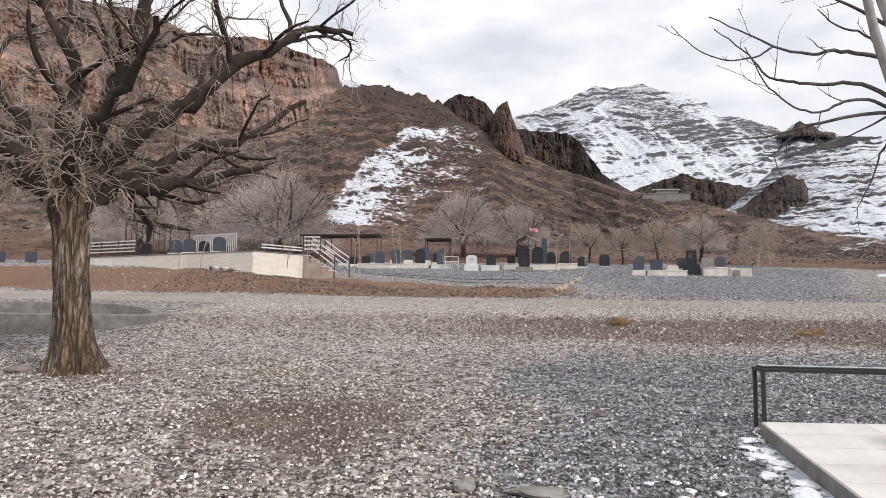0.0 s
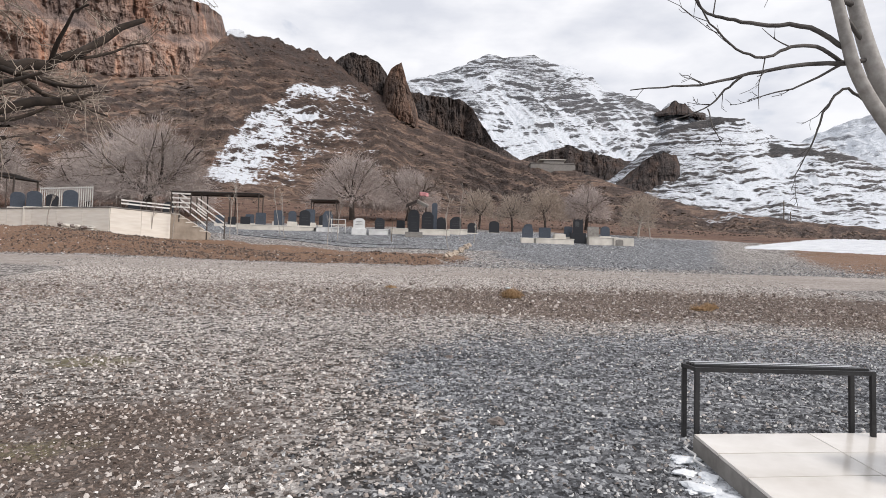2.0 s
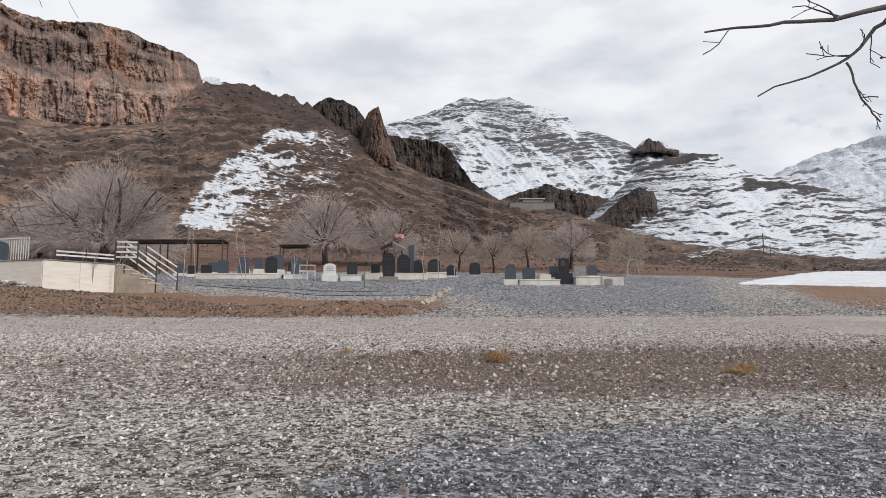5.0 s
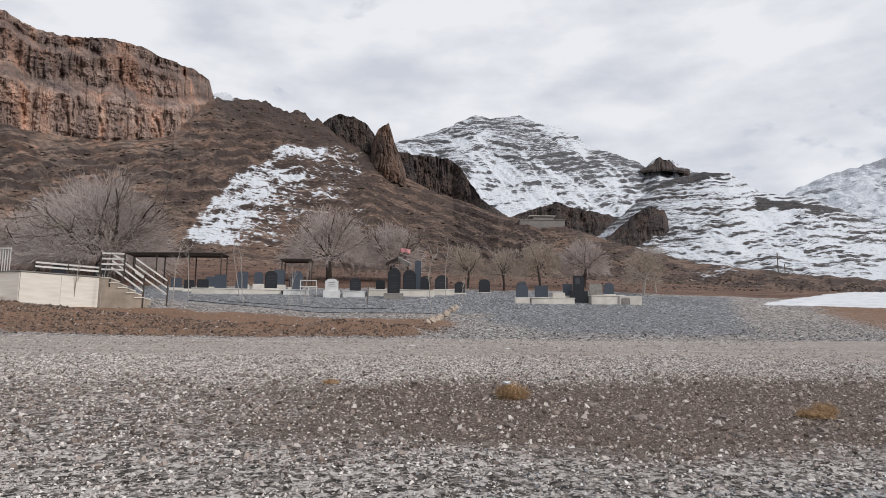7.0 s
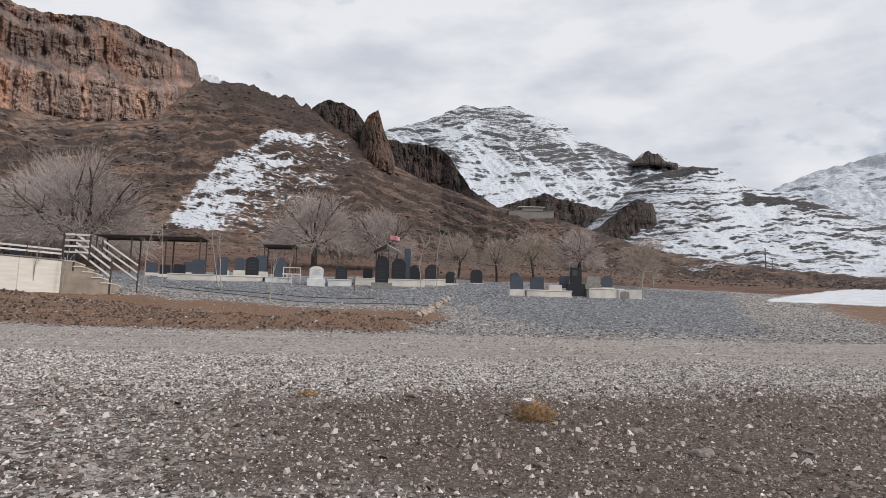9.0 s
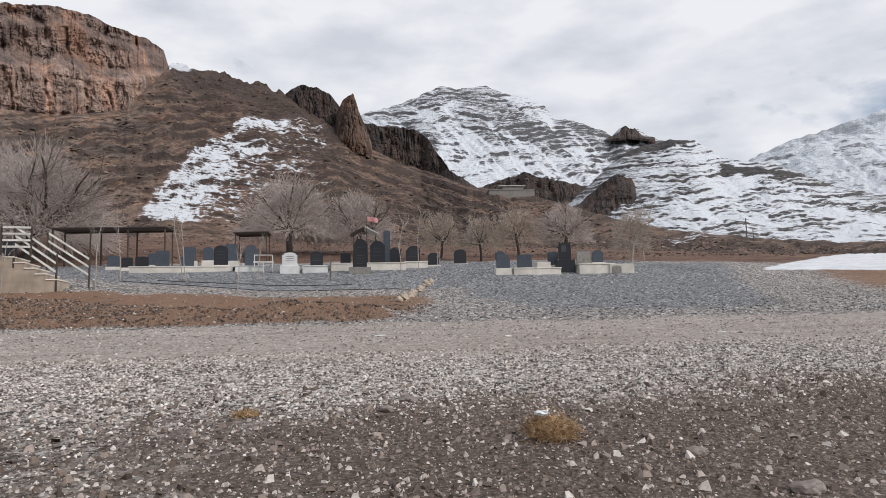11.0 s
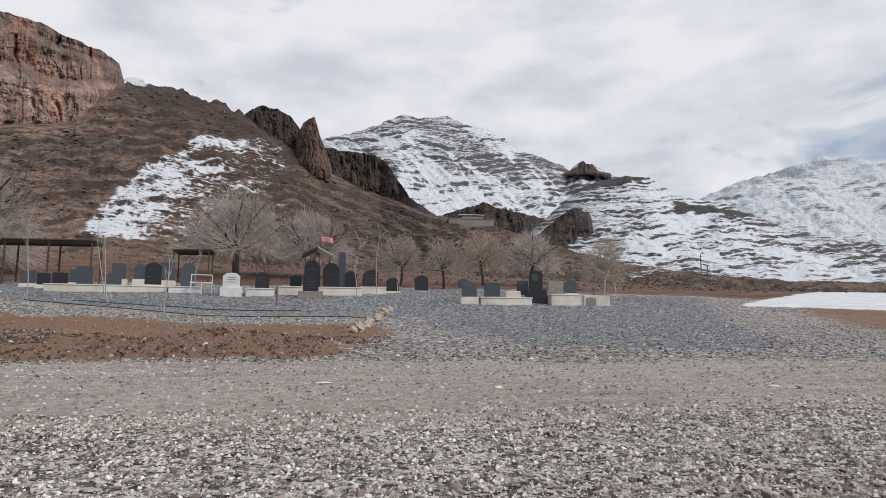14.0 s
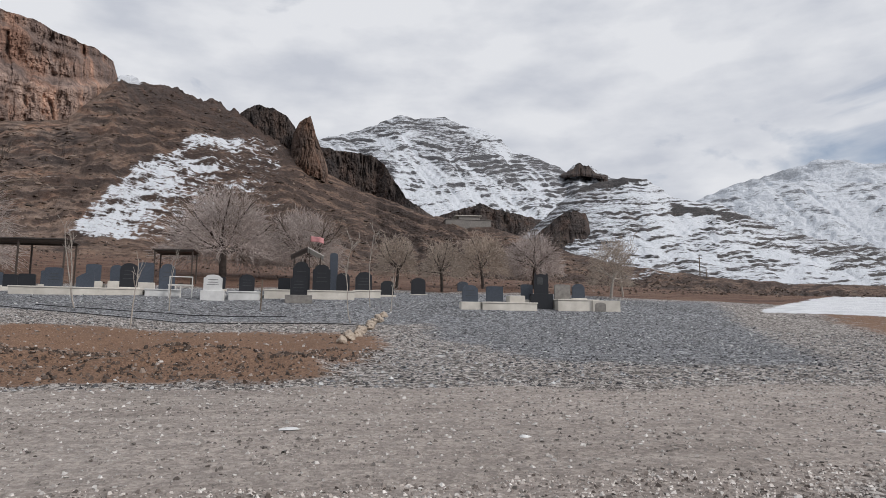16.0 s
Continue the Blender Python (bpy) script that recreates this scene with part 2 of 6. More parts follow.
def bark_material():
    m, nd, lk, b = shader("bark_cracked", 0.95)
    v = coords(nd, lk, (1.0, 1.0, 0.15), True)
    wob = noise_tex(nd, lk, v, 6, 4)
    add = nd.new("ShaderNodeVectorMath")
    add.operation = "MULTIPLY_ADD"
    lk.new(wob, add.inputs[0])
    add.inputs[1].default_value = (0.30, 0.30, 0.30)
    lk.new(v, add.inputs[2])
    vor = nd.new("ShaderNodeTexVoronoi")
    vor.feature = "DISTANCE_TO_EDGE"
    vor.inputs["Scale"].default_value = 10
    lk.new(add.outputs["Vector"], vor.inputs["Vector"])
    crack = ramp(nd, lk, vor.outputs["Distance"], [(0.0, (0.0, 0.0, 0.0)), (0.30, (1.0, 1.0, 1.0))])
    fine = noise_tex(nd, lk, coords(nd, lk, (3.0, 3.0, 0.8), True), 9, 7, 0.65)
    big = noise_tex(nd, lk, coords(nd, lk, (1.0, 1.0, 0.35), True), 2.6, 3)
    plate = ramp(nd, lk, fine, [(0.3, (0.14, 0.10, 0.068)), (0.52, (0.34, 0.265, 0.195)), (0.72, (0.64, 0.54, 0.44))])
    plate = mix(nd, lk, ramp(nd, lk, big, [(0.42, (0, 0, 0)), (0.58, (1, 1, 1))]), plate, mix(nd, lk, 1.0, plate, (0.55, 0.47, 0.40), "MULTIPLY"))
    c = mix(nd, lk, crack, (0.065, 0.043, 0.028), plate)
    lk.new(c, b.inputs["Base Color"])
    h = calc(nd, lk, "ADD", crack, calc(nd, lk, "MULTIPLY", fine, 0.4))
    bump(nd, lk, b, h, 1.0, 0.05)
    return m


BARK = bark_material()
BRANCH = grained("branch_bark", (0.018, 0.013, 0.010), (0.075, 0.055, 0.043), 9, 0.95, 0.4, 0.01)
TWIG = grained("twig_pale", (0.34, 0.27, 0.215), (0.62, 0.53, 0.45), 5, 0.95, 0)
TWIG_GREY = grained("twig_grey", (0.44, 0.37, 0.345), (0.80, 0.71, 0.665), 2, 0.95, 0)
TWIG_BROWN = grained("twig_brown", (0.12, 0.092, 0.072), (0.30, 0.24, 0.195), 6, 0.95, 0)
FAR_BARK = grained("far_bark", (0.035, 0.027, 0.023), (0.10, 0.08, 0.07), 6, 0.95, 0.3, 0.02)
PALE_BARK = grained("pale_bark", (0.30, 0.28, 0.26), (0.52, 0.50, 0.475), 12, 0.85, 0.3, 0.01)
PALE_BRANCH = grained("pale_branch", (0.055, 0.048, 0.044), (0.17, 0.155, 0.145), 10, 0.9, 0.2, 0.004)
PALE_STEM = grained("sapling_bark", (0.34, 0.30, 0.26), (0.55, 0.50, 0.45), 10, 0.9, 0.2, 0.005)
GRANITE = grained("black_granite", (0.005, 0.006, 0.009), (0.014, 0.016, 0.023), 60, 0.42, 0)
BLUE_GRANITE = grained("blue_grey_granite", (0.035, 0.045, 0.063), (0.075, 0.092, 0.122), 50, 0.5, 0)
MARBLE = grained("white_marble", (0.66, 0.66, 0.65), (0.82, 0.82, 0.81), 4, 0.4, 0.05)
CREAM = grained("cream_stone", (0.60, 0.56, 0.50), (0.76, 0.72, 0.65), 3, 0.7, 0.15)
STEP_STONE = grained("step_stone", (0.34, 0.275, 0.215), (0.50, 0.42, 0.34), 3, 0.8, 0.2)
TRAVERTINE = grained("travertine", (0.78, 0.71, 0.62), (0.92, 0.87, 0.79), 2.2, 0.6, 0.12, vary=0.2, stretch=(0.5, 0.5, 4.0))
CONCRETE = grained("concrete", (0.20, 0.185, 0.17), (0.36, 0.34, 0.315), 6, 0.9, 0.35, 0.01, vary=0.35)
TILE = grained("pale_tile", (0.68, 0.63, 0.57), (0.84, 0.80, 0.75), 2.5, 0.16, 0.02, vary=0.12)
BLACK_METAL = grained("black_painted_steel", (0.010, 0.010, 0.011), (0.028, 0.028, 0.03), 30, 0.45, 0.1, 0.002)
WHITE_METAL = grained("white_painted_steel", (0.66, 0.64, 0.60), (0.80, 0.79, 0.76), 14, 0.5, 0.05, 0.002)
RUST_METAL = grained("dull_brown_steel", (0.045, 0.034, 0.028), (0.10, 0.075, 0.06), 12, 0.7, 0.2, 0.004)
SHEET = grained("roof_sheet", (0.055, 0.045, 0.042), (0.11, 0.09, 0.08), 3, 0.6, 0.1)
RED_CLOTH = grained("red_cloth", (0.52, 0.20, 0.21), (0.70, 0.36, 0.36), 6, 0.9, 0.2)
STRAW = grained("dry_straw", (0.24, 0.13, 0.06), (0.66, 0.46, 0.26), 18, 0.95, 0)
SNOW = grained("old_snow", (0.74, 0.77, 0.80), (0.88, 0.90, 0.92), 9, 0.6, 0.4, 0.02, vary=0.1)
HUT_WALL = grained("hut_render", (0.22, 0.205, 0.19), (0.34, 0.32, 0.30), 2, 0.9, 0.2)
PLASTIC = grained("white_litter", (0.70, 0.70, 0.70), (0.85, 0.85, 0.84), 8, 0.6, 0.2)
WOOD = grained("weathered_wood", (0.10, 0.075, 0.055), (0.24, 0.19, 0.15), 9, 0.9, 0.4, 0.01, stretch=(3, 3, 0.4))
LETTER = grained("engraving", (0.04, 0.042, 0.046), (0.085, 0.088, 0.092), 20, 0.8, 0)


# ---- helpers ----
def lattice(ix, iy, iz, seed):
    h = (ix.astype(np.int64) * 374761393 + iy.astype(np.int64) * 668265263 + iz.astype(np.int64) * 2147483647 + seed * 974634777) & 0xFFFFFFFF
    h = ((h ^ (h >> 13)) * 1274126177) & 0xFFFFFFFF
    h = ((h ^ (h >> 15)) * 2246822519) & 0xFFFFFFFF
    return ((h ^ (h >> 16)) & 0xFFFF) / 65535.0


def vnoise(x, y, z=0.0, seed=0):
    """Smooth value noise in 0..1 on arrays."""
    x, y, z = np.broadcast_arrays(np.asarray(x, float), np.asarray(y, float), np.asarray(z, float))
    ix, iy, iz = np.floor(x), np.floor(y), np.floor(z)
    fx, fy, fz = x - ix, y - iy, z - iz
    fx, fy, fz = (f * f * (3 - 2 * f) for f in (fx, fy, fz))
    out = 0
    for dx in (0, 1):
        for dy in (0, 1):
            for dz in (0, 1):
                w = (fx if dx else 1 - fx) * (fy if dy else 1 - fy) * (fz if dz else 1 - fz)
                out = out + w * lattice(ix + dx, iy + dy, iz + dz, seed)
    return out


def fbm(x, y, z=0.0, octaves=5, seed=0, gain=0.5):
    total, amp, norm = 0, 1.0, 0.0
    for o in range(octaves):
        f = 2.03 ** o
        total = total + amp * vnoise(x * f, y * f, np.asarray(z) * f, seed + o)
        norm += amp
        amp *= gain
    return total / norm - 0.5


def step(a, b, x):
    t = np.clip((x - a) / (b - a), 0, 1)
    return t * t * (3 - 2 * t)


def mesh_from(name, verts, faces, material, smooth=False):
    me = bpy.data.meshes.new(name)
    verts = np.asarray(verts, dtype=np.float32)
    faces = np.asarray(faces, dtype=np.int32)
    me.vertices.add(len(verts))
    me.vertices.foreach_set("co", verts.ravel())
    n = faces.shape[1]
    me.loops.add(faces.size)
    me.loops.foreach_set("vertex_index", faces.ravel())
    me.polygons.add(len(faces))
    me.polygons.foreach_set("loop_start", np.arange(0, faces.size, n, dtype=np.int32))
    me.polygons.foreach_set("use_smooth", np.full(len(faces), smooth, dtype=bool))
    me.update(calc_edges=True)
    me.validate()
    me.materials.append(material)
    return me


def attribute(me, name, values):
    a = me.attributes.new(name, "FLOAT", "POINT")
    a.data.foreach_set("value", np.asarray(values, dtype=np.float32).ravel())


def grid_faces(nu, nv):
    i = np.arange(nu - 1)[:, None] * nv + np.arange(nv - 1)[None, :]
    i = i.ravel()
    return np.stack([i, i + nv, i + nv + 1, i + 1], 1)


def part(name, bm, material, parent=None, label=""):
    me = bpy.data.meshes.new(name)
    bm.to_mesh(me)
    bm.free()
    me.materials.append(material)
    ob = new(name, me)
    if parent is not None:
        ob.parent = parent
    if label:
        ob["label"] = label
    return ob


def thing(name, m, label, category, group="", kind=""):
    ob = new(name)
    ob.empty_display_size = 0.1
    ob.matrix_basis = m
    return tagged(ob, label, category, group, kind)


def block(x0, x1, y0, y1, z0, z1, bevel=0.0, bm=None, m=None):
    bm = bm or bmesh.new()
    made = bmesh.ops.create_cube(bm, size=1.0)["verts"]
    for v in made:
        v.co = Vector((x0 + (v.co.x + 0.5) * (x1 - x0), y0 + (v.co.y + 0.5) * (y1 - y0), z0 + (v.co.z + 0.5) * (z1 - z0)))
        if m is not None:
            v.co = m @ v.co
    if bevel:
        edges = list({e for v in made for e in v.link_edges})
        bmesh.ops.bevel(bm, geom=edges, offset=bevel, segments=1, affect="EDGES")
    return bm


def bar(a, b, r, bm=None, sides=6, r2=None):
    """A round bar from a to b."""
    bm = bm or bmesh.new()
    a, b = Vector(a), Vector(b)
    d = b - a
    m = Matrix.Translation((a + b) / 2) @ d.to_track_quat("Z", "Y").to_matrix().to_4x4()
    bmesh.ops.create_cone(bm, cap_ends=True, segments=sides, radius1=r, radius2=r if r2 is None else r2, depth=d.length, matrix=m)
    return bm


def square_bar(a, b, w, h=None, bm=None):
    bm = bm or bmesh.new()
    a, b = Vector(a), Vector(b)
    d = b - a
    m = Matrix.Translation((a + b) / 2) @ d.to_track_quat("Z", "Y").to_matrix().to_4x4()
    h = h or w
    L = d.length / 2
    return block(-w / 2, w / 2, -h / 2, h / 2, -L, L, 0.0, bm, m)


# ---- ground ----
PROFILE_Y = [-400, -60, -4, 2.5, 8, 11.3, 17.5, 26, 31, 36.7, 40, 42.3, 46, 52, 60, 90, 130, 400]
PROFILE_Z = [-9, -4.6, -0.5, 0.05, 0.5, 0.9, 1.5, 2.05, 2.5, 3.3, 4.1, 4.46, 4.95, 5.8, 7.0, 11, 14, 14]
SMOOTH_Y = np.arange(-60, 130, 0.25)
SMOOTH_Z = np.convolve(np.pad(np.interp(SMOOTH_Y, PROFILE_Y, PROFILE_Z), 6, mode="edge"), np.ones(13) / 13, mode="valid")


def base_height(x, y):
    x, y = np.asarray(x, float), np.asarray(y, float)
    p = np.where((y > -59) & (y < 128), np.interp(y, SMOOTH_Y, SMOOTH_Z), np.interp(y, PROFILE_Y, PROFILE_Z))
    return p + 0.09 * np.clip(-x - 3, 0, 12) * step(20, 27, y) * (1 - step(33, 42, y)) - 0.035 * np.clip(x - 5, -60, 60) * step(44, 75, y)


def zones(x, y):
    """How much of each kind of ground lies at x, y."""
    n = fbm(x * 0.35, y * 0.35, 0, 4, 3) * 2
    n2 = fbm(x * 0.12, y * 0.12, 0, 3, 9) * 2
    yy = y + 0.06 * (x - 1)
    road = step(15.3, 16.4, yy + n * 0.7) * (1 - step(20.6, 21.6, yy - 0.04 * (x - 1) + n * 0.8))
    blue = step(-0.9, 0.9, x - 0.18 * (y - 3.5) + 0.3 + n * 1.2) * (1 - step(6.0, 9.0, y + n * 1.5)) * 0.9
    far_blue = step(0, 3, x - 3.0 - 0.10 * (40 - y) + n) * step(22.5, 26, y + n) * (1 - step(41, 46, y)) * (1 - step(16, 20, x - 0.5 * (y - 34)))
    far_blue = np.maximum(far_blue, step(33.5, 35.5, y + n) * (1 - step(46, 48, y)) * (1 - step(16, 20, x)) * 0.75)
    dirt = step(8.4, 10.0, y + n * 1.2 + 0.1 * x) * (1 - step(12.2, 13.6, y + n * 1.2 + 0.02 * x)) * (0.35 + 0.65 * step(-3.5, 1.5, x + n2 * 3))
    left_dirt = (1 - step(-1.5, 0.5, x - 0.2 * y + 0.9 + n * 1.2)) * (1 - step(3.5, 7.5, y + n * 1.5)) * (0.30 + 0.55 * step(-0.15, 0.35, n2 + 1.6 * n))
    dirt = np.maximum(dirt, left_dirt)
    red = step(21.2, 22.4, y + n * 0.8 - 0.0 * x) * (1 - step(31.5, 33.5, y - 0.5 * np.clip(x + 3, -9, 0) * 0.5 + n * 1.2)) * (1 - step(2.2, 3.8, x - 0.24 * (y - 29) + n * 0.6))
    red = np.maximum(red, 0.7 * step(20, 26, y) * step(21, 25, x - 0.4 * (y - 34)) * (1 - step(60, 80, x)))
    heath = step(46.5, 49.5, y + n * 2 + 0.55 * np.clip(x - 15, 0, 25))
    heath = np.maximum(heath, step(44, 60, np.hypot(x, y) * (y > -1e9) - 0 * x) * (y > 30) * step(40, 60, np.abs(x)))
    grass = np.maximum(np.exp(-(((x + 3.6) / 0.9) ** 2 + ((y - 5.1) / 0.35) ** 2)), np.exp(-(((x + 2.8) / 0.6) ** 2 + ((y - 2.4) / 0.3) ** 2))) * 0.75
    edge_low = 38.9 - 0.12 * (x - 22) + n * 0.5
    edge_top = 39.2 + 0.74 * (x - 22) + n * 0.5
    snow = step(-0.5, 0.8, y - edge_low) * step(-0.5, 1.0, edge_top - y) * step(21, 23, x) * (1 - step(70, 100, x))
    snow = np.maximum(snow, 0.85 * np.exp(-(((x - 1.58 - 0.06 * (y - 1.5)) / 0.17) ** 4 + ((y - 1.55) / 0.95) ** 4)))
    snow = np.maximum(snow, 0.45 * np.exp(-(((x - 0.3) / 1.0) ** 2 + ((y - 0.75) / 0.3) ** 2)))
    return dict(road=road, blue=np.maximum(blue, far_blue), dirt=dirt, red=red, heath=heath, grass=grass, snow=snow)


def ground_height(x, y):
    x, y = np.asarray(x, float), np.asarray(y, float)
    z = base_height(x, y)
    near = 1 - step(60, 140, np.hypot(x, y - 20))
    rough = step(21.0, 22.5, y) * (1 - step(31, 33, y)) * (1 - step(2.2, 3.6, x - 0.24 * (y - 29)))
    z = z + near * (0.05 * fbm(x * 0.5, y * 0.5, 0, 4, 21) + 0.03 * fbm(x * 2.3, y * 2.3, 0, 3, 25))
    berm = np.exp(-((y - 24.2) / 1.3) ** 2) * step(-7, -2, x) * (1 - step(0.8, 2.4, x))
    ditch = np.exp(-((y - 28.6) / 1.5) ** 2) * (1 - step(0.5, 2.0, x))
    z = z + rough * 0.22 * fbm(x * 1.1, y * 1.1, 0, 5, 31) + 0.42 * berm * (0.7 + fbm(x * 0.9, y * 0.9, 0, 3, 5)) - 0.22 * ditch * near
    z = z + 0.25 * np.exp(-((x - 42) / 15) ** 2 - ((y - 48) / 6.5) ** 2)
    inside = 1 - step(0.90, 0.96, np.hypot((x + 13.1) / 4.8, (y - 10.5) / 2.5))
    z = z * (1 - inside) + np.minimum(z, 0.62) * inside
    z = z - 0.05 * np.exp(-((y - 10.8) / 1.2) ** 2) * step(-2, 2, x) * near
    return z


def axis(lo, hi, step_size, far):
    inner = np.arange(lo, hi + 1e-6, step_size)
    grow = np.geomspace(0.5, far, 34)
    return np.concatenate([(lo - grow)[::-1], inner, hi + grow])


def make_ground():
    xs, ys = axis(-26, 34, 0.23, 4200), axis(-7, 56, 0.21, 4200)
    X, Y = np.meshgrid(xs, ys, indexing="ij")
    Z = ground_height(X, Y)
    me = mesh_from("ground", np.stack([X, Y, Z], -1).reshape(-1, 3), grid_faces(len(xs), len(ys)), GROUND, True)
    for key, v in zones(X, Y).items():
        attribute(me, key, v)
    tagged(new("ground", me), "sloping ground of gravel, brown earth and a dirt road", "ground", kind="structure")


def gz(x, y):
    return float(ground_height(x, y))


make_ground()


# ---- mountains ----
SLOPE_STONES = stone_material("slope_stones", [(0.0, (0.035, 0.025, 0.02)), (0.5, (0.09, 0.062, 0.046)), (0.85, (0.16, 0.115, 0.09)), (1.0, (0.28, 0.22, 0.18))])
EYE = (0.4, 4.0, 1.7)


def polar(az, r, z):
    a = np.radians(az)
    return np.stack([EYE[0] + r * np.sin(a), EYE[1] + r * np.cos(a), EYE[2] + z], -1)


def pairs(az, table):
    t = np.array(table)
    return np.interp(az, t[:, 0], t[:, 1])


def debris(points, sizes):
    """Boulders and low shrubs strewn over the brown slope."""
    rng = np.random.default_rng(45)
    n = len(points)
    octa = np.array([(1, 0, 0), (0, 1, 0), (-1, 0, 0), (0, -1, 0), (0, 0, 1), (0, 0, -1)], float)
    tri = np.array([(0, 1, 4), (1, 2, 4), (2, 3, 4), (3, 0, 4), (1, 0, 5), (2, 1, 5), (3, 2, 5), (0, 3, 5)])
    v = (octa[None] * rng.uniform(0.6, 1.4, (n, 6, 1)) + rng.normal(0, 0.2, (n, 6, 3))) * sizes[:, None, None] * np.array([1.3, 1.0, 0.7]) + points[:, None]
    me = mesh_from("slope_debris", v.reshape(-1, 3), (tri[None] + (np.arange(n) * 6)[:, None, None]).reshape(-1, 3), SLOPE_STONES)
    tagged(new("slope_debris", me), "boulders and dark shrubs strewn over the slope", "debris", kind="stuff")


def rock_face(name, label, crest_t, foot_t, reach, count, seed, material, depth=4.0, ribs=1.2, sunk=1.2, lean=0.02, ends=25.0, tiers=(), jag=0.3, parent=None, reach_t=None, stratum=None):
    """A bare rock wall with columns, cracks and ledges; its ends bend back into the hill."""
    a0, a1 = crest_t[0][0], crest_t[-1][0]
    az = np.linspace(a0, a1, count[0])
    A = az[:, None]
    w = np.linspace(0, 1, count[1])[None, :]
    crest = pairs(az, crest_t)
    foot = pairs(az, foot_t) - sunk
    E = foot[:, None] + (crest - foot)[:, None] * w + (fbm(az * 2.2, seed, 0, 5, seed, 0.6) * jag)[:, None] * w ** 6
    base = pairs(az, reach_t)[:, None] if reach_t else reach
    k = np.clip((E - (foot + sunk)[:, None]) / np.maximum(crest - foot - sunk, 0.05)[:, None], -1, 1)
    side = np.minimum(A - a0, a1 - A) / min(2.0, (a1 - a0) * 0.45)
    R = base * (1 + lean * np.clip(k, 0, 1)) + ends * (1 - np.sqrt(1 - (1 - np.clip(side, 0, 1)) ** 2))
    warp = 0.6 * fbm(A * 0.5, E * 0.8, 0, 4, seed + 2)
    crack = 0
    for f, g, d in ((ribs * 0.6, 0.22, 1.2), (ribs * 1.5, 0.16, 0.8), (ribs * 3.7, 0.30, 0.35)):
        n = np.abs(fbm((A + warp) * f, E * g * f, 0, 3, seed + int(f * 10), 0.5))
        crack = crack + d * (1 - step(0.0, 0.15, n)) * step(-0.2, 0.15, fbm(A * f * 0.6, E * 0.8, 0, 3, seed + 3 + int(f * 7)))
    lump = fbm(A * ribs * 0.8, E * 0.5, 0, 4, seed + 5) * 2.2
    bed = E * 1.5 + 1.6 * fbm(A * 0.3, E * 0.35, 0, 5, seed + 7)
    slab = (vnoise(np.floor(bed) * 3.7, A * 0.5, 0, seed + 8) - 0.3) * step(0.1, 0.9, bed % 1.0)
    chips = fbm(A * ribs * 5.0, E * 6.0, 0, 4, seed + 10, 0.6)
    shift = depth * (1.35 * crack + lump + 0.4 * slab + 0.9 * chips)
    for at, out, soft in tiers:
        shift = shift + out * step(at - soft, at + soft, k + 0.10 * fbm(A * 0.5, 4, 0, 3, seed + 9))
    Z = R * np.tan(np.radians(E)) * (R + shift) / R
    R = R + shift
    back = base * 0.10
    Z = np.concatenate([Z, (Z[:, -1] - 2)[:, None], (Z[:, -1] - 60)[:, None]], 1)
    R = np.concatenate([R, R[:, -1:] + back * 0.25, R[:, -1:] + back], 1)
    pad = lambda q: np.concatenate([q, q[:, -1:], q[:, -1:]], 1)
    me = mesh_from(name, polar(A + 0 * R, R, Z).reshape(-1, 3), grid_faces(len(az), R.shape[1]), material, False)
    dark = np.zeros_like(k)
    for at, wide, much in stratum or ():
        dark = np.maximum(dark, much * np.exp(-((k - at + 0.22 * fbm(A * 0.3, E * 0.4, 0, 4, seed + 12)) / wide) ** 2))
    attribute(me, "snow", np.full(R.shape, -2.0))
    attribute(me, "cliff", np.ones(R.shape))
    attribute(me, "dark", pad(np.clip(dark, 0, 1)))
    ob = new(name, me)
    ob.parent = parent
    if parent is None:
        tagged(ob, label, "cliff", kind="structure")
    return ob


REACH = [(-62, 190), (-30, 215), (-18, 250), (-12, 330), (0, 360), (6, 380), (10, 290), (20, 240), (33, 235), (46, 210), (62, 180)]


def ledges(A, q, period, seed, keep):
    """Broken beds of rock along q: their place in the step and their risers."""
    s = q / period
    fr = s % 1.0
    here = step(0.0, 0.16, fbm(A * 0.45, np.floor(s) * 5.3, 0, 4, seed, 0.6) + keep)
    return fr, step(0.55, 0.66, fr) * (1 - step(0.86, 0.99, fr)) * here, here


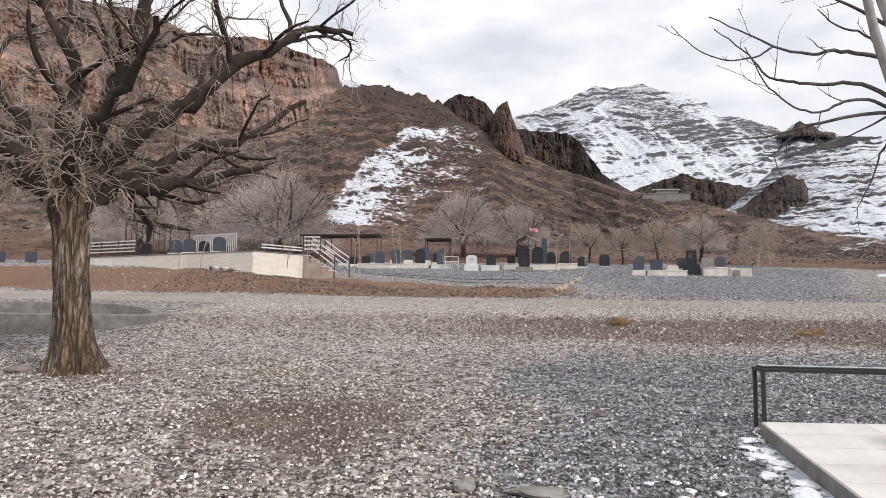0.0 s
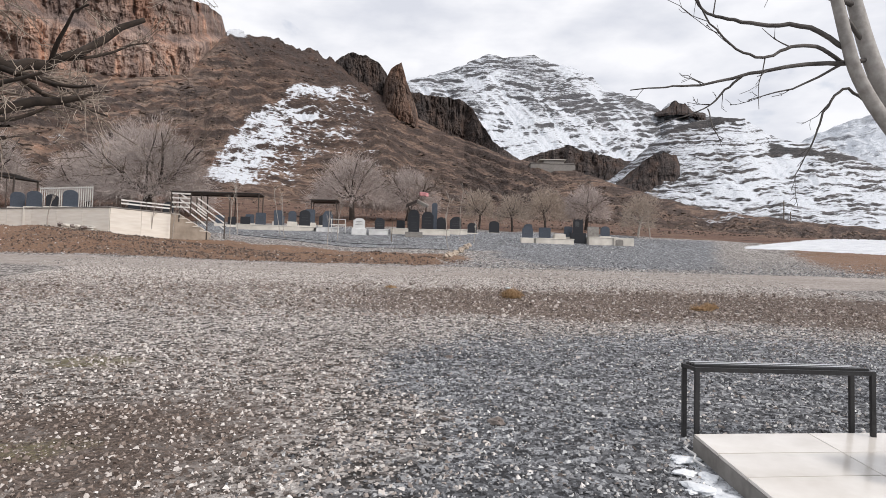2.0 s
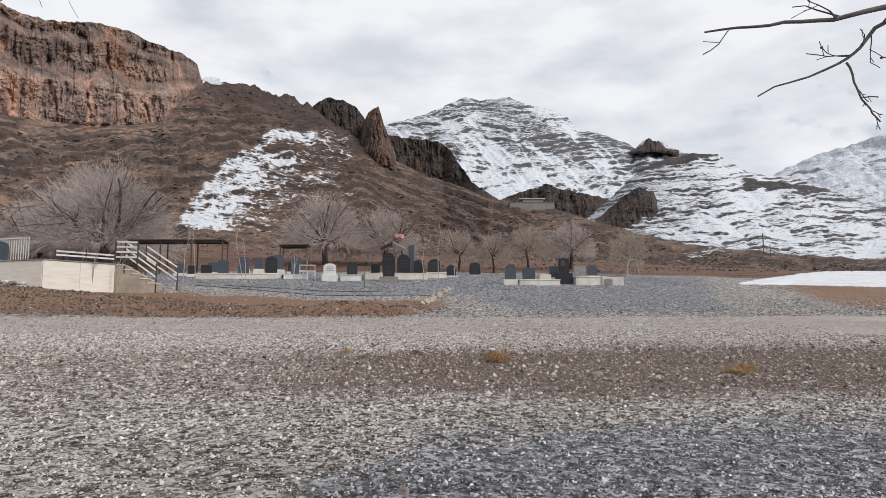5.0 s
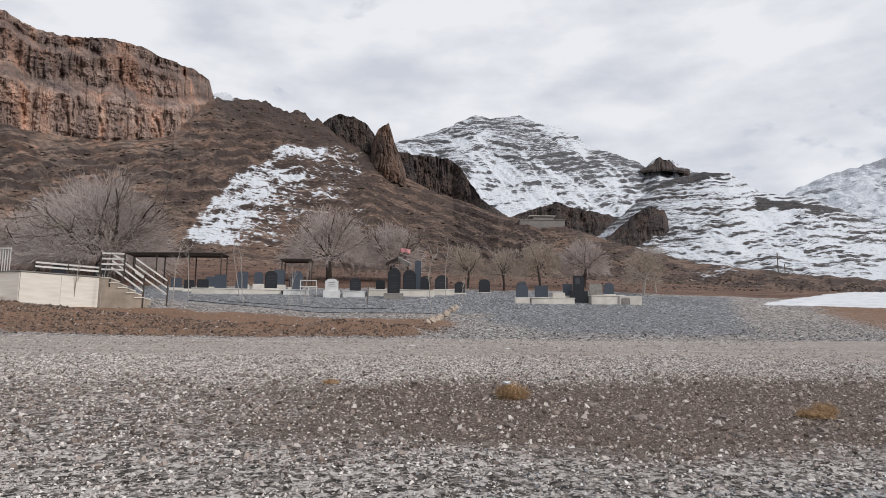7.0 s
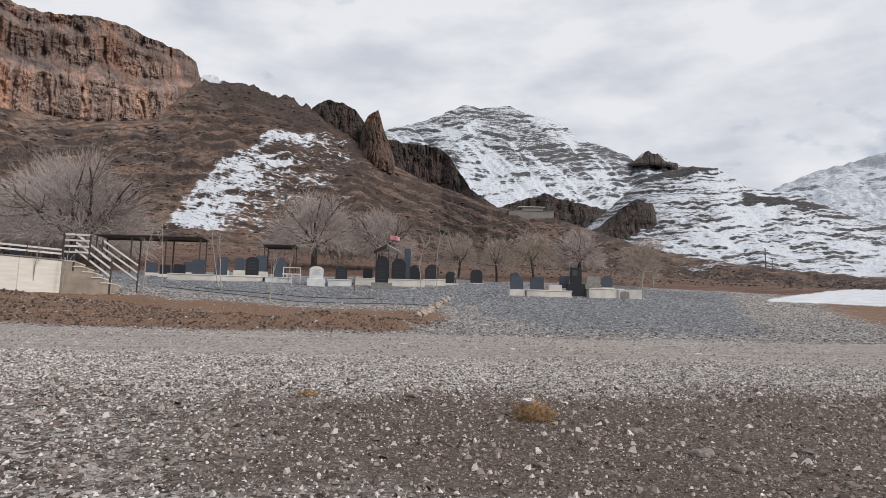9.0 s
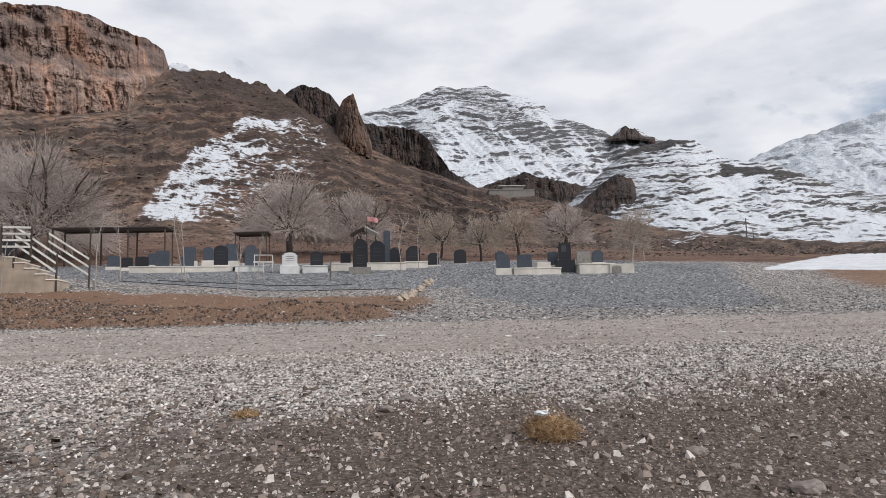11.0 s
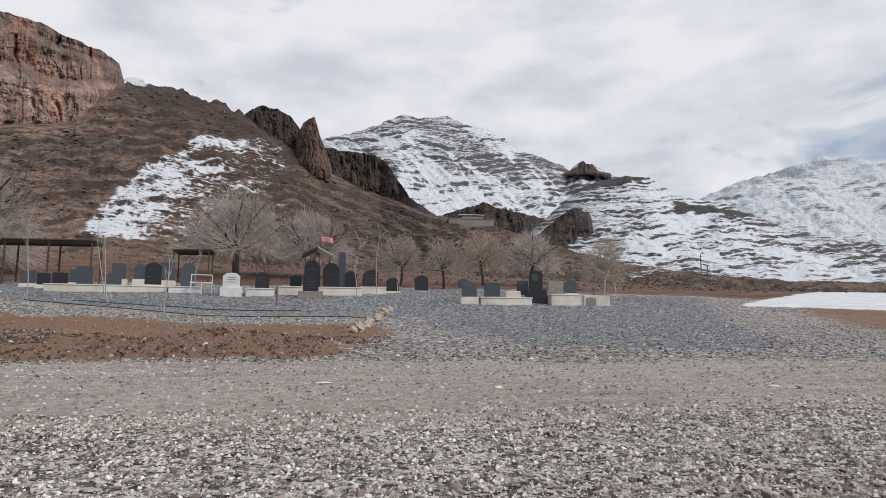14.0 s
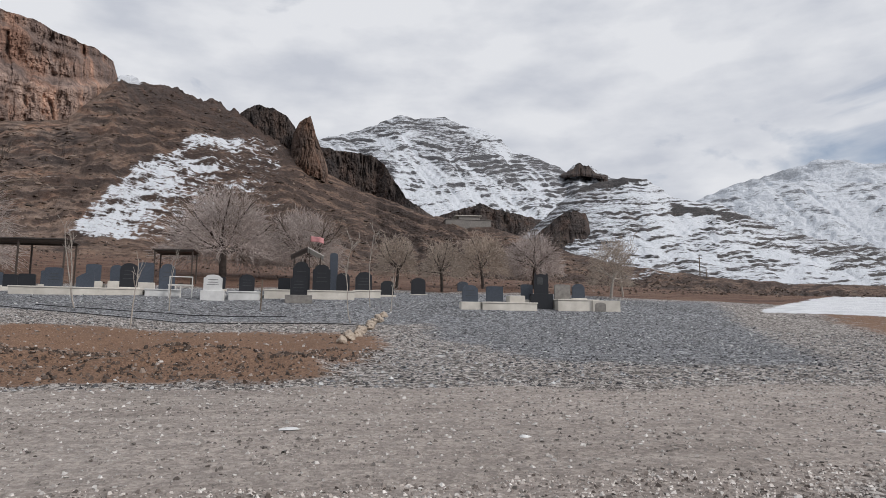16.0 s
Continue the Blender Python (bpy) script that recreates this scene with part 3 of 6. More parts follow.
def cliff_mountain():
    """The near mountain: brown stepped slope with a streaked snow patch; cliff, tower, tooth and crag stand on it."""
    crest_t = [(-62, 15), (-30, 15.4), (-22.4, 15.4), (-18.2, 16.3), (-16.2, 18.6), (-15.1, 20.0), (-14.8, 20.35), (-12.5, 20.0), (-10.9, 20.0), (-9.2, 19.4), (-7.4, 19.25), (-6.9, 18.8), (-6.2, 18.7), (-5.2, 18.2), (-2.2, 17.2), (-0.6, 15.7), (1.6, 14.4), (3.9, 13.1), (7.5, 12.0), (10.5, 10.8), (15.9, 9.9), (20.1, 8.45), (24.6, 7.0), (29.3, 5.9), (33.3, 5.3), (39.3, 4.6), (46, 4.2), (62, 3.8)]
    az = np.linspace(-50, 54, 960)
    m1 = 220
    crest = pairs(az, crest_t)
    jags = fbm(az * 1.5, 0, 0, 5, 51, 0.6) * (0.20 + 0.55 * step(-15.5, -13.5, az) * (1 - step(-7, -5, az)))
    reach = pairs(az, REACH)
    A = az[:, None]
    r0 = 126.0
    fx, fy = EYE[0] + r0 * np.sin(np.radians(az)), EYE[1] + r0 * np.cos(np.radians(az))
    e0 = np.degrees(np.arctan2(base_height(fx, fy) - 0.6 - EYE[2], r0))
    v = np.linspace(0, 1, m1)[None, :]
    R = r0 + (reach[:, None] - r0) * v ** 1.15
    E = e0[:, None] + (crest - e0)[:, None] * v ** 0.92 + jags[:, None] * v ** 24
    below = crest[:, None] - E
    Z = R * np.tan(np.radians(E))
    gully = fbm(A * 0.42 + E * 0.30, E * 0.34, 0, 5, 63, 0.52)
    rough = fbm(A * 1.6, E * 3.6, 0, 6, 67, 0.62)
    # beds lie level on the west and dip with the ridge to the east
    q = E + 0.33 * np.clip(A, -1, 14) + 0.16 * np.clip(-A - 12, 0, 40) + 0.9 * fbm(A * 0.12, E * 0.16, 0, 4, 71) + 0.22 * fbm(A * 0.9, E * 0.9, 0, 4, 72)
    upper = step(8.0, 11.5, E + 0.35 * np.clip(A, 0, 12)) * (1 - step(13, 20, A))
    f1, riser1, here1 = ledges(A, q, 0.78, 73, 0.03 + 0.10 * upper)
    f2, riser2, here2 = ledges(A, q, 0.27, 74, 0.02 + 0.12 * upper)
    lift = np.sin(np.pi * np.clip(v * 0.985, 0, 1)) ** 0.5 + 0 * A
    deg = np.pi / 180 * R
    Z = Z + lift * (gully * 6.5 * R / 220 + rough * 1.7 * R / 220 + (step(0.5, 0.92, f1) - f1) * here1 * 0.5 * deg + (step(0.5, 0.92, f2) - f2) * here2 * 0.18 * deg)
    ridge = step(-15.6, -14.6, A) * (1 - step(-1.6, -0.2, A)) * (1 - step(0.6, 2.6, below + 1.2 * fbm(A * 0.8, E * 1.3, 0, 4, 75)))
    shift = ridge * (7 * np.abs(fbm(A * 0.8 + E * 0.7, E * 2.4, 0, 4, 76)) + 5 * fbm(A * 1.6, E * 5.0, 0, 5, 77))
    Z = Z * (R + shift) / R
    R = R + shift
    # snow
    left = np.interp(E, [7.6, 8.2, 10, 13.1, 15.2, 16.4], [-16.3, -16.9, -16.1, -13.7, -10.8, -9.2])
    right = np.interp(E, [7.6, 8.3, 9.9, 12.2, 14.6, 16.7], [-10.4, -9.0, -8.0, -4.0, -1.9, -1.6])
    fray = 1.3 * fbm(A * 0.9, E * 2.2, 0, 5, 80, 0.6)
    inside = step(-0.5, 0.5, A - left + fray) * step(-0.6, 0.9, right - A + fray) * step(7.6, 8.2, E + 0.5 * fray) * (1 - step(16.3, 16.8, E + 0.4 * fray))
    across = np.clip((A - left) / np.maximum(right - left, 0.1), 0, 1.2)
    streak = fbm(A * 0.8 + E * 0.6, E * 9.0 + 0.6 * A, 0, 5, 81, 0.65)
    thin = step(0.32, 0.75, across)
    speck = fbm(A * 2.6, E * 4.5, 0, 3, 82, 0.8)
    snow = -0.75 + inside * (1.62 - 0.62 * thin - 0.25 * riser1 - (0.25 + 0.45 * thin) * riser2 + (0.7 + 1.2 * thin) * streak + 2.0 * speck)
    faint = np.exp(-((A + 3.2) / 3.4) ** 2 - ((E - 11.2) / 1.9) ** 2) + 0.8 * np.exp(-((A + 27.5) / 2.2) ** 2 - ((E - 10.2) / 0.9) ** 2) + 0.7 * np.exp(-((A + 17.5) / 2.6) ** 2 - ((E - 12.4) / 1.2) ** 2)
    snow = np.maximum(snow, -0.75 + faint * (0.75 + 2.4 * streak))
    hole = np.exp(-((A + 8.1) / 1.6) ** 2 - ((E - 15.0) / 0.42) ** 2)
    snow = snow - 1.5 * hole
    low = np.exp(-((A - 26.8 - (6.2 - E) * 3) / 2.6) ** 2 - ((E - 5.7) / 0.6) ** 2)
    snow = np.maximum(snow, -0.75 + low * (1.05 + 2.0 * fbm(A * 2.0, E * 9, 0, 5, 83)))
    cap = step(-15.3, -14.9, A) * (1 - step(-13.8, -12.8, A)) * (1 - step(0.25, 0.5, below))
    snow = np.maximum(snow, -0.75 + 1.9 * cap)
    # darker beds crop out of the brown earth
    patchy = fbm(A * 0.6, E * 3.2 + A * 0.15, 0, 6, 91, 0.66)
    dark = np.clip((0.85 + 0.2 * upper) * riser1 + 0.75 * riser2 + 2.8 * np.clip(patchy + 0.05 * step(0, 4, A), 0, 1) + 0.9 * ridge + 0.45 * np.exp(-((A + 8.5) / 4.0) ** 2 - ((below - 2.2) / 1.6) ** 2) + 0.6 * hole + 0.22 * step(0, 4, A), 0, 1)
    far_left = (1 - step(-17, -13, A)) * (1 - step(0.5, 4.5, below + 2.0 * fbm(A * 0.3, E * 0.5, 0, 4, 92)))
    Z = np.concatenate([Z, (Z[:, -1] - 2)[:, None], (Z[:, -1] - 60)[:, None]], 1)
    R = np.concatenate([R, (R[:, -1] + 12)[:, None], (R[:, -1] + 110)[:, None]], 1)
    pad = lambda g: np.concatenate([g, g[:, -1:], g[:, -1:]], 1)
    P = polar(A + 0 * R, R, Z).reshape(-1, 3)
    earth = mountain_material("brown_mountain", [(0.20, (0.055, 0.034, 0.026)), (0.42, (0.155, 0.093, 0.064)), (0.62, (0.25, 0.166, 0.120)), (0.85, (0.40, 0.30, 0.23))], 0.55, cliff_stops=[(0.25, (0.08, 0.06, 0.05)), (0.5, (0.22, 0.168, 0.138)), (0.8, (0.45, 0.37, 0.31))], ragged=5.2, crisp=2.0)
    me = mesh_from("mountain", P, grid_faces(len(az), R.shape[1]), earth, False)
    attribute(me, "snow", pad(snow))
    attribute(me, "cliff", pad(np.clip(far_left * 0.85 + 0.6 * ridge + 0.75 * (1 - step(-19, -10, A + 3 * fbm(A * 0.3, E * 0.6, 0, 4, 93))), 0, 1)))
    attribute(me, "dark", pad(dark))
    hill = tagged(new("mountain", me), "brown rocky mountain with banded cliff and snow patch", "mountain", kind="structure")
    rng = np.random.default_rng(44)
    ok = np.flatnonzero((pad((snow < -0.2) & (below > 0.6) & (np.abs(A) < 45)) & (np.arange(R.shape[1]) < m1)[None, :]).ravel())
    spots = rng.choice(ok, 12000)
    debris(P[spots], (0.14 + 0.8 * rng.uniform(0, 1, len(spots)) ** 5) * np.hypot(P[spots, 0], P[spots, 1]) / 240)
    # the bare rock
    tan = mountain_material("cliff_rock", [(0.3, (0.06, 0.05, 0.04)), (0.7, (0.3, 0.24, 0.2))], 0.5, cliff_stops=[(0.22, (0.14, 0.108, 0.096)), (0.45, (0.32, 0.245, 0.212)), (0.62, (0.49, 0.385, 0.332)), (0.82, (0.70, 0.58, 0.505))])
    brown = mountain_material("crag_rock", [(0.3, (0.06, 0.05, 0.04)), (0.7, (0.3, 0.24, 0.2))], 0.4, cliff_stops=[(0.25, (0.026, 0.021, 0.020)), (0.5, (0.062, 0.050, 0.046)), (0.8, (0.15, 0.124, 0.112))])
    warm = mountain_material("tooth_rock", [(0.3, (0.06, 0.05, 0.04)), (0.7, (0.3, 0.24, 0.2))], 0.4, cliff_stops=[(0.25, (0.055, 0.038, 0.030)), (0.5, (0.15, 0.105, 0.083)), (0.8, (0.29, 0.225, 0.185))])
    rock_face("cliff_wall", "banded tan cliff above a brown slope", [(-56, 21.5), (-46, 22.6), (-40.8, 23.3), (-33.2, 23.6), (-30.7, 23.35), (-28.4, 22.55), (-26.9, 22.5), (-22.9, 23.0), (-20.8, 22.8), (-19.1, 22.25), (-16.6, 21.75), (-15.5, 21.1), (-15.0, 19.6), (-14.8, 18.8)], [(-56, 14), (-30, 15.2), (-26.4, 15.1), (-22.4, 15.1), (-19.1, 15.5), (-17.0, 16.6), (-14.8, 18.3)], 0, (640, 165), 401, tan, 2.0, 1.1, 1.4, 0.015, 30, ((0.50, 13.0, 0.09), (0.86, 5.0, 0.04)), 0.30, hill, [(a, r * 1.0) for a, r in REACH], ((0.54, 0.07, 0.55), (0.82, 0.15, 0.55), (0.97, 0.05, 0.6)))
    rock_face("rock_tower", "", [(-6.2, 18.2), (-5.6, 18.75), (-5.2, 18.95), (-4.2, 19.42), (-3.6, 19.2), (-3.0, 19.3), (-1.9, 18.65), (-1.2, 18.0), (-0.7, 17.1)], [(-6.2, 17.8), (-5.2, 17.3), (-3.2, 16.7), (-0.7, 16.2)], 338, (170, 90), 411, brown, 2.2, 2.2, 0.8, 0.03, 22, (), 0.34, hill)
    rock_face("rock_tooth", "", [(-1.55, 15.8), (-1.25, 17.4), (-0.75, 18.35), (-0.2, 18.7), (0.12, 18.9), (0.4, 18.1), (0.62, 17.35), (1.1, 16.3), (1.75, 14.6)], [(-1.55, 15.3), (-0.1, 14.9), (1.1, 14.5), (1.75, 14.1)], 326, (130, 130), 421, warm, 1.5, 2.6, 0.8, 0.03, 18, (), 0.26, hill)
    rock_face("dark_crag", "", [(0.3, 16.6), (1.4, 16.4), (2.9, 16.15), (5.5, 15.9), (6.5, 15.3), (7.5, 13.8), (8.5, 12.4), (10.0, 11.35), (11.0, 10.7)], [(0.3, 14.4), (1.6, 14.05), (3.9, 13.0), (7.5, 11.9), (11.0, 10.4)], 388, (230, 110), 431, brown, 2.6, 1.8, 1.0, 0.03, 26, (), 0.30, hill, [(0, 378), (6, 394), (8, 372), (11, 320)])
    rock_face("dark_crag", "", [(9.9, 10.3), (10.6, 10.6), (12.9, 11.4), (15.1, 11.95), (16.3, 11.5), (18.5, 10.95), (20.4, 10.5), (20.9, 10.0)], [(9.9, 9.0), (15, 9.0), (20.9, 8.8)], 620, (240, 90), 441, brown, 5.0, 1.3, 0.6, 0.06, 60, (), 0.30, hill)
    rock_face("dark_crag", "", [(19.2, 8.7), (19.9, 9.2), (20.9, 10.0), (21.8, 10.7), (22.6, 11.2), (23.4, 11.1), (24.1, 10.85), (24.4, 10.0)], [(19.2, 8.4), (20.1, 8.0), (22.8, 7.8), (23.8, 8.6), (24.4, 9.3)], 462, (140, 100), 451, brown, 2.4, 1.6, 0.6, 0.07, 18, (), 0.40, hill)
    rock_face("rock_horn", "", [(22.2, 14.3), (22.8, 14.55), (23.3, 14.85), (23.8, 15.25), (24.2, 14.95), (24.6, 14.9), (25.2, 14.4), (26.2, 13.95)], [(22.2, 14.25), (24, 14.35), (26.2, 13.9)], 1330, (110, 50), 461, brown, 6.0, 1.8, 0.2, 0.03, 40, (), 0.40, hill)


def snow_mountain(name, label, crest_t, span, near, far, low, period, cover, seed, painted_haze, darks=(), jag=0.25, count=(520, 240), rock=None, grain=0.16, tilt=0.0, chutes=0.5, contrast=1.0):
    az = np.linspace(span[0], span[1], count[0])
    crest = pairs(az, crest_t)
    v = np.linspace(0, 1, count[1])[None, :]
    A = az[:, None]
    E = low + (crest[:, None] - low) * v + (fbm(az * 1.6, seed, 0, 5, seed, 0.6) * jag)[:, None] * v ** 16
    R = near + (far - near) * v ** 1.1 + 0 * A
    Z = R * np.tan(np.radians(E))
    gully = fbm(A * 0.30 - E * 0.16, E * 0.16, 0, 5, seed + 11, 0.5)
    q = E + tilt * (A - az[0]) + 1.0 * fbm(A * 0.22, E * 0.3, 0, 4, seed + 13) + 0.18 * fbm(A * 1.4, E * 1.2, 0, 4, seed + 14)
    f1, riser1, here1 = ledges(A, q, period, seed + 15, 0.05)
    f2, riser2, here2 = ledges(A, q, period * 0.37, seed + 16, 0.0)
    deg = np.pi / 180 * R
    mid = np.sin(np.pi * np.clip(v * 0.97, 0, 1)) ** 0.5
    rib = np.abs(fbm(A * 0.55 + E * 0.5, E * 0.14 - A * 0.05, 0, 3, seed + 29))
    chute = 1 - step(0.02, 0.075, rib)
    Z = Z + mid * deg * ((step(0.5, 0.92, f1) - f1) * here1 * period * 0.7 + (step(0.5, 0.92, f2) - f2) * here2 * period * 0.25 + gully * period * 1.6 + np.minimum(rib, 0.2) * period * 3.0 + fbm(A * 2.4, E * 5.0, 0, 5, seed + 19, 0.6) * period * 0.7)
    bare = fbm(A * 0.20 + E * 0.15, E * 0.40, 0, 4, seed + 41)
    snow = cover + contrast * (-0.62 * riser1 - 0.42 * riser2 + 1.1 * bare + 1.0 * fbm(A * 2.2, E * 9.0 + A * 0.5, 0, 6, seed + 23, 0.68)) + chutes * chute * (1 - step(0.8, 1.0, v)) - 0.22 * step(0.80, 1.0, v)
    dark = np.zeros_like(Z)
    for (a0, a1, b0, b1, c0, c1) in darks:
        lo = b0 + (b1 - b0) * np.clip((A - a0) / (a1 - a0), 0, 1)
        hi = c0 + (c1 - c0) * np.clip((A - a0) / (a1 - a0), 0, 1)
        wob = 0.9 * fbm(A * 1.3, E * 2.2, 0, 5, seed + 31, 0.6)
        k = step(-0.3, 0.4, A - a0 + wob) * step(-0.3, 0.4, a1 - A + wob) * step(-0.15, 0.2, E - lo + wob) * step(-0.10, 0.12, hi - E + wob * 0.4)
        dark = np.maximum(dark, k)
    snow = snow - 1.3 * dark
    R = R - dark * period * deg * 0.6
    Z = np.concatenate([Z, (Z[:, -1] - 0.03 * far)[:, None]], 1)
    R = np.concatenate([R, (R[:, -1] + 0.12 * far)[:, None]], 1)
    pad = lambda g: np.concatenate([g, g[:, -1:]], 1)
    me = mesh_from(name, polar(A + 0 * R, R, Z).reshape(-1, 3), grid_faces(len(az), R.shape[1]), mountain_material(name + "_rock", rock or [(0.3, (0.03, 0.030, 0.034)), (0.5, (0.075, 0.072, 0.076)), (0.75, (0.17, 0.162, 0.165))], grain, painted_haze, ragged=3.4, crisp=2.2), False)
    attribute(me, "snow", pad(snow))
    attribute(me, "dark", pad(0.6 * dark))
    tagged(new(name, me), label, "mountain", kind="structure")


def make_mountains():
    cliff_mountain()
    snow_mountain("snowy_peak", "flat-topped peak with layered rock under snow", [(-6, 13), (0.3, 17.0), (3.8, 17.9), (6.2, 18.8), (7.7, 19.4), (9.4, 19.1), (12, 19.3), (13.2, 18.85), (15.5, 18.2), (16.9, 17.65), (17.9, 16.5), (20, 15.8), (22.1, 14.9), (22.7, 14.5), (23.2, 15.0), (23.8, 15.3), (24.4, 14.8), (24.9, 14.95), (25.4, 14.4), (26.2, 14.0), (29.5, 12.8), (36, 9)], (-6, 36), 780, 1500, 7.5, 0.46, 0.80, 103, 0.05, contrast=1.05, count=(560, 260), grain=0.17)
    snow_mountain("snowy_hill", "snow-covered hill with dark rock outcrops", [(12, 7), (18.6, 9.0), (20.1, 10.2), (22.3, 12.1), (23.4, 12.85), (25.2, 13.4), (27.4, 13.65), (29.2, 13.45), (30.4, 12.6), (31.2, 11.9), (33.5, 11.2), (34.3, 11.2), (39.5, 8.5), (42.7, 7.5), (46.2, 6.7), (62, 4)], (12, 62), 330, 620, 4.2, 0.36, 0.88, 211, 0.02, darks=[(31.0, 36.8, 10.6, 9.6, 11.4, 9.9), (22.6, 29.6, 12.5, 13.35, 12.9, 14.2)], jag=0.16, count=(520, 220), grain=0.36, chutes=0.15, contrast=1.05, rock=[(0.3, (0.03, 0.027, 0.027)), (0.5, (0.075, 0.066, 0.064)), (0.75, (0.17, 0.15, 0.14))])
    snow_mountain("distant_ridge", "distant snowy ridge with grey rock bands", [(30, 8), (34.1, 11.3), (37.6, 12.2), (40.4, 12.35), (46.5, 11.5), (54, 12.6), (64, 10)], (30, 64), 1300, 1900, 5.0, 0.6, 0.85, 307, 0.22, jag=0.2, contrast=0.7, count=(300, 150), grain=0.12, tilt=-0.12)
    snow_mountain("distant_peak", "pale distant peak with a hazy look painted in", [(30, 9.5), (34, 11.8), (37.2, 12.7), (40, 13.4), (42.4, 13.9), (46.6, 12.8), (56, 12), (66, 10)], (30, 66), 2300, 2900, 6.0, 0.9, 1.0, 401, 0.62, jag=0.12, count=(200, 70), grain=0.05)


make_mountains()


# ---- trees ----
def tube_mesh(name, chains, material, sides=4, smooth=True):
    """One mesh of tapered tubes; each chain is (points, radii)."""
    V, Fs, base = [], [], 0
    ang = np.arange(sides) * 2 * np.pi / sides
    for pts, rad in chains:
        p = np.asarray(pts, float)
        r = np.asarray(rad, float)
        n = len(p)
        t = np.gradient(p, axis=0)
        t /= np.linalg.norm(t, axis=1, keepdims=True) + 1e-9
        ref = np.array([0.0, 0.0, 1.0]) if abs(t[0, 2]) < 0.85 else np.array([1.0, 0.0, 0.0])
        u = np.cross(t, ref)
        u /= np.linalg.norm(u, axis=1, keepdims=True) + 1e-9
        w = np.cross(t, u)
        ring = p[:, None] + r[:, None, None] * (np.cos(ang)[None, :, None] * u[:, None] + np.sin(ang)[None, :, None] * w[:, None])
        V.append(ring.reshape(-1, 3))
        i = np.arange(n - 1)[:, None] * sides
        j = np.arange(sides)[None, :]
        k = (j + 1) % sides
        Fs.append(np.stack([i + j, i + k, i + sides + k, i + sides + j], -1).reshape(-1, 4) + base)
        base += n * sides
    return mesh_from(name, np.concatenate(V), np.concatenate(Fs), material, smooth)


def shoot(rng, start, way, length, radius, bends, wander, lift, tip=0.35):
    """A bent shoot: points and radii."""
    n = bends + 1
    p, d = np.array(start, float), np.array(way, float)
    d /= np.linalg.norm(d)
    pts = [p.copy()]
    for _ in range(bends):
        d = d + rng.normal(0, wander, 3) + np.array([0, 0, lift])
        d /= np.linalg.norm(d)
        p = p + d * length / bends
        pts.append(p.copy())
    return np.array(pts), np.linspace(radius, radius * tip, n)


def side_way(rng, d, spread):
    d = d / (np.linalg.norm(d) + 1e-9)
    o = rng.normal(0, 1, 3)
    o -= d * (o @ d)
    o /= np.linalg.norm(o) + 1e-9
    return d * math.cos(spread) + o * math.sin(spread)


def branch_out(rng, chains, count, scale, radius_scale, spread, bends=3, wander=0.18, lift=0.05, start=0.25, least=0.0):
    """Side shoots along each chain."""
    out = []
    for pts, rad in chains:
        length = np.linalg.norm(np.diff(pts, axis=0), axis=1).sum()
        k = max(1, int(round(count * rng.uniform(0.7, 1.3))))
        for _ in range(k):
            s = rng.uniform(start, 1.0) * (len(pts) - 1)
            i = min(int(s), len(pts) - 2)
            f = s - i
            p = pts[i] * (1 - f) + pts[i + 1] * f
            r = (rad[i] * (1 - f) + rad[i + 1] * f)
            d = pts[i + 1] - pts[i]
            w = side_way(rng, d, spread * rng.uniform(0.6, 1.25))
            L = max(least, length * scale * rng.uniform(0.55, 1.2))
            out.append(shoot(rng, p, w, L, r * radius_scale, bends, wander, lift))
    return out


def spread_tree(seed, height, width, trunk_h, trunk_r, limbs=8, density=1.0, droop=0.0, twig_r=0.010, flat=0.6):
    """Chains of a bare spreading tree that stands at the origin."""
    rng = np.random.default_rng(seed)
    trunk = shoot(rng, (0, 0, -0.2), (rng.normal(0, 0.08), rng.normal(0, 0.08), 1), trunk_h + 0.2, trunk_r, 5, 0.06, 0.02, 0.75)
    top = trunk[0][-1]
    main = []
    for i in range(limbs):
        a = 2 * np.pi * i / limbs + rng.normal(0, 0.25)
        rise = rng.uniform(0.25, 1.3)
        L = math.hypot(width * 0.42, (height - trunk_h) * 0.6) * rng.uniform(0.75, 1.0)
        main.append(shoot(rng, top - np.array([0, 0, rng.uniform(0, trunk_h * 0.2)]), (math.cos(a), math.sin(a), rise), L, trunk_r * rng.uniform(0.35, 0.55), 6, 0.15, 0.05 - droop, 0.25))
    second = branch_out(rng, main, 6 * density, 0.48, 0.6, 0.75, 4, 0.2, 0.04 - droop, 0.2)
    third = branch_out(rng, second, 5.5 * density, 0.50, 0.6, 0.75, 3, 0.22, 0.02 - droop, 0.15)
    fourth = branch_out(rng, third, 4.0 * density, 0.55, 0.7, 0.7, 2, 0.22, 0.0 - droop, 0.1)
    out = []
    for group in (main, second, third, fourth):
        fixed = []
        for pts, rad in group:
            pts = pts.copy()
            q = np.hypot(pts[:, 0], pts[:, 1]) / (width * 0.5)
            over = np.maximum(q, 1.0)
            pts[:, 0] /= 1 + (over - 1) * 0.6
            pts[:, 1] /= 1 + (over - 1) * 0.6
            pts[:, 2] = np.where(pts[:, 2] > height * 0.9, height * 0.9 + (pts[:, 2] - height * 0.9) * 0.4, pts[:, 2])
            pts[:, 2] = np.maximum(pts[:, 2], trunk_h * flat)
            fixed.append((pts, np.maximum(rad, twig_r)))
        out.append(fixed)
    return [trunk], out


def chain_part(name, chain, material, sides, parent):
    ob = new(name, tube_mesh(name, chain, material, sides))
    ob.parent = parent
    return ob


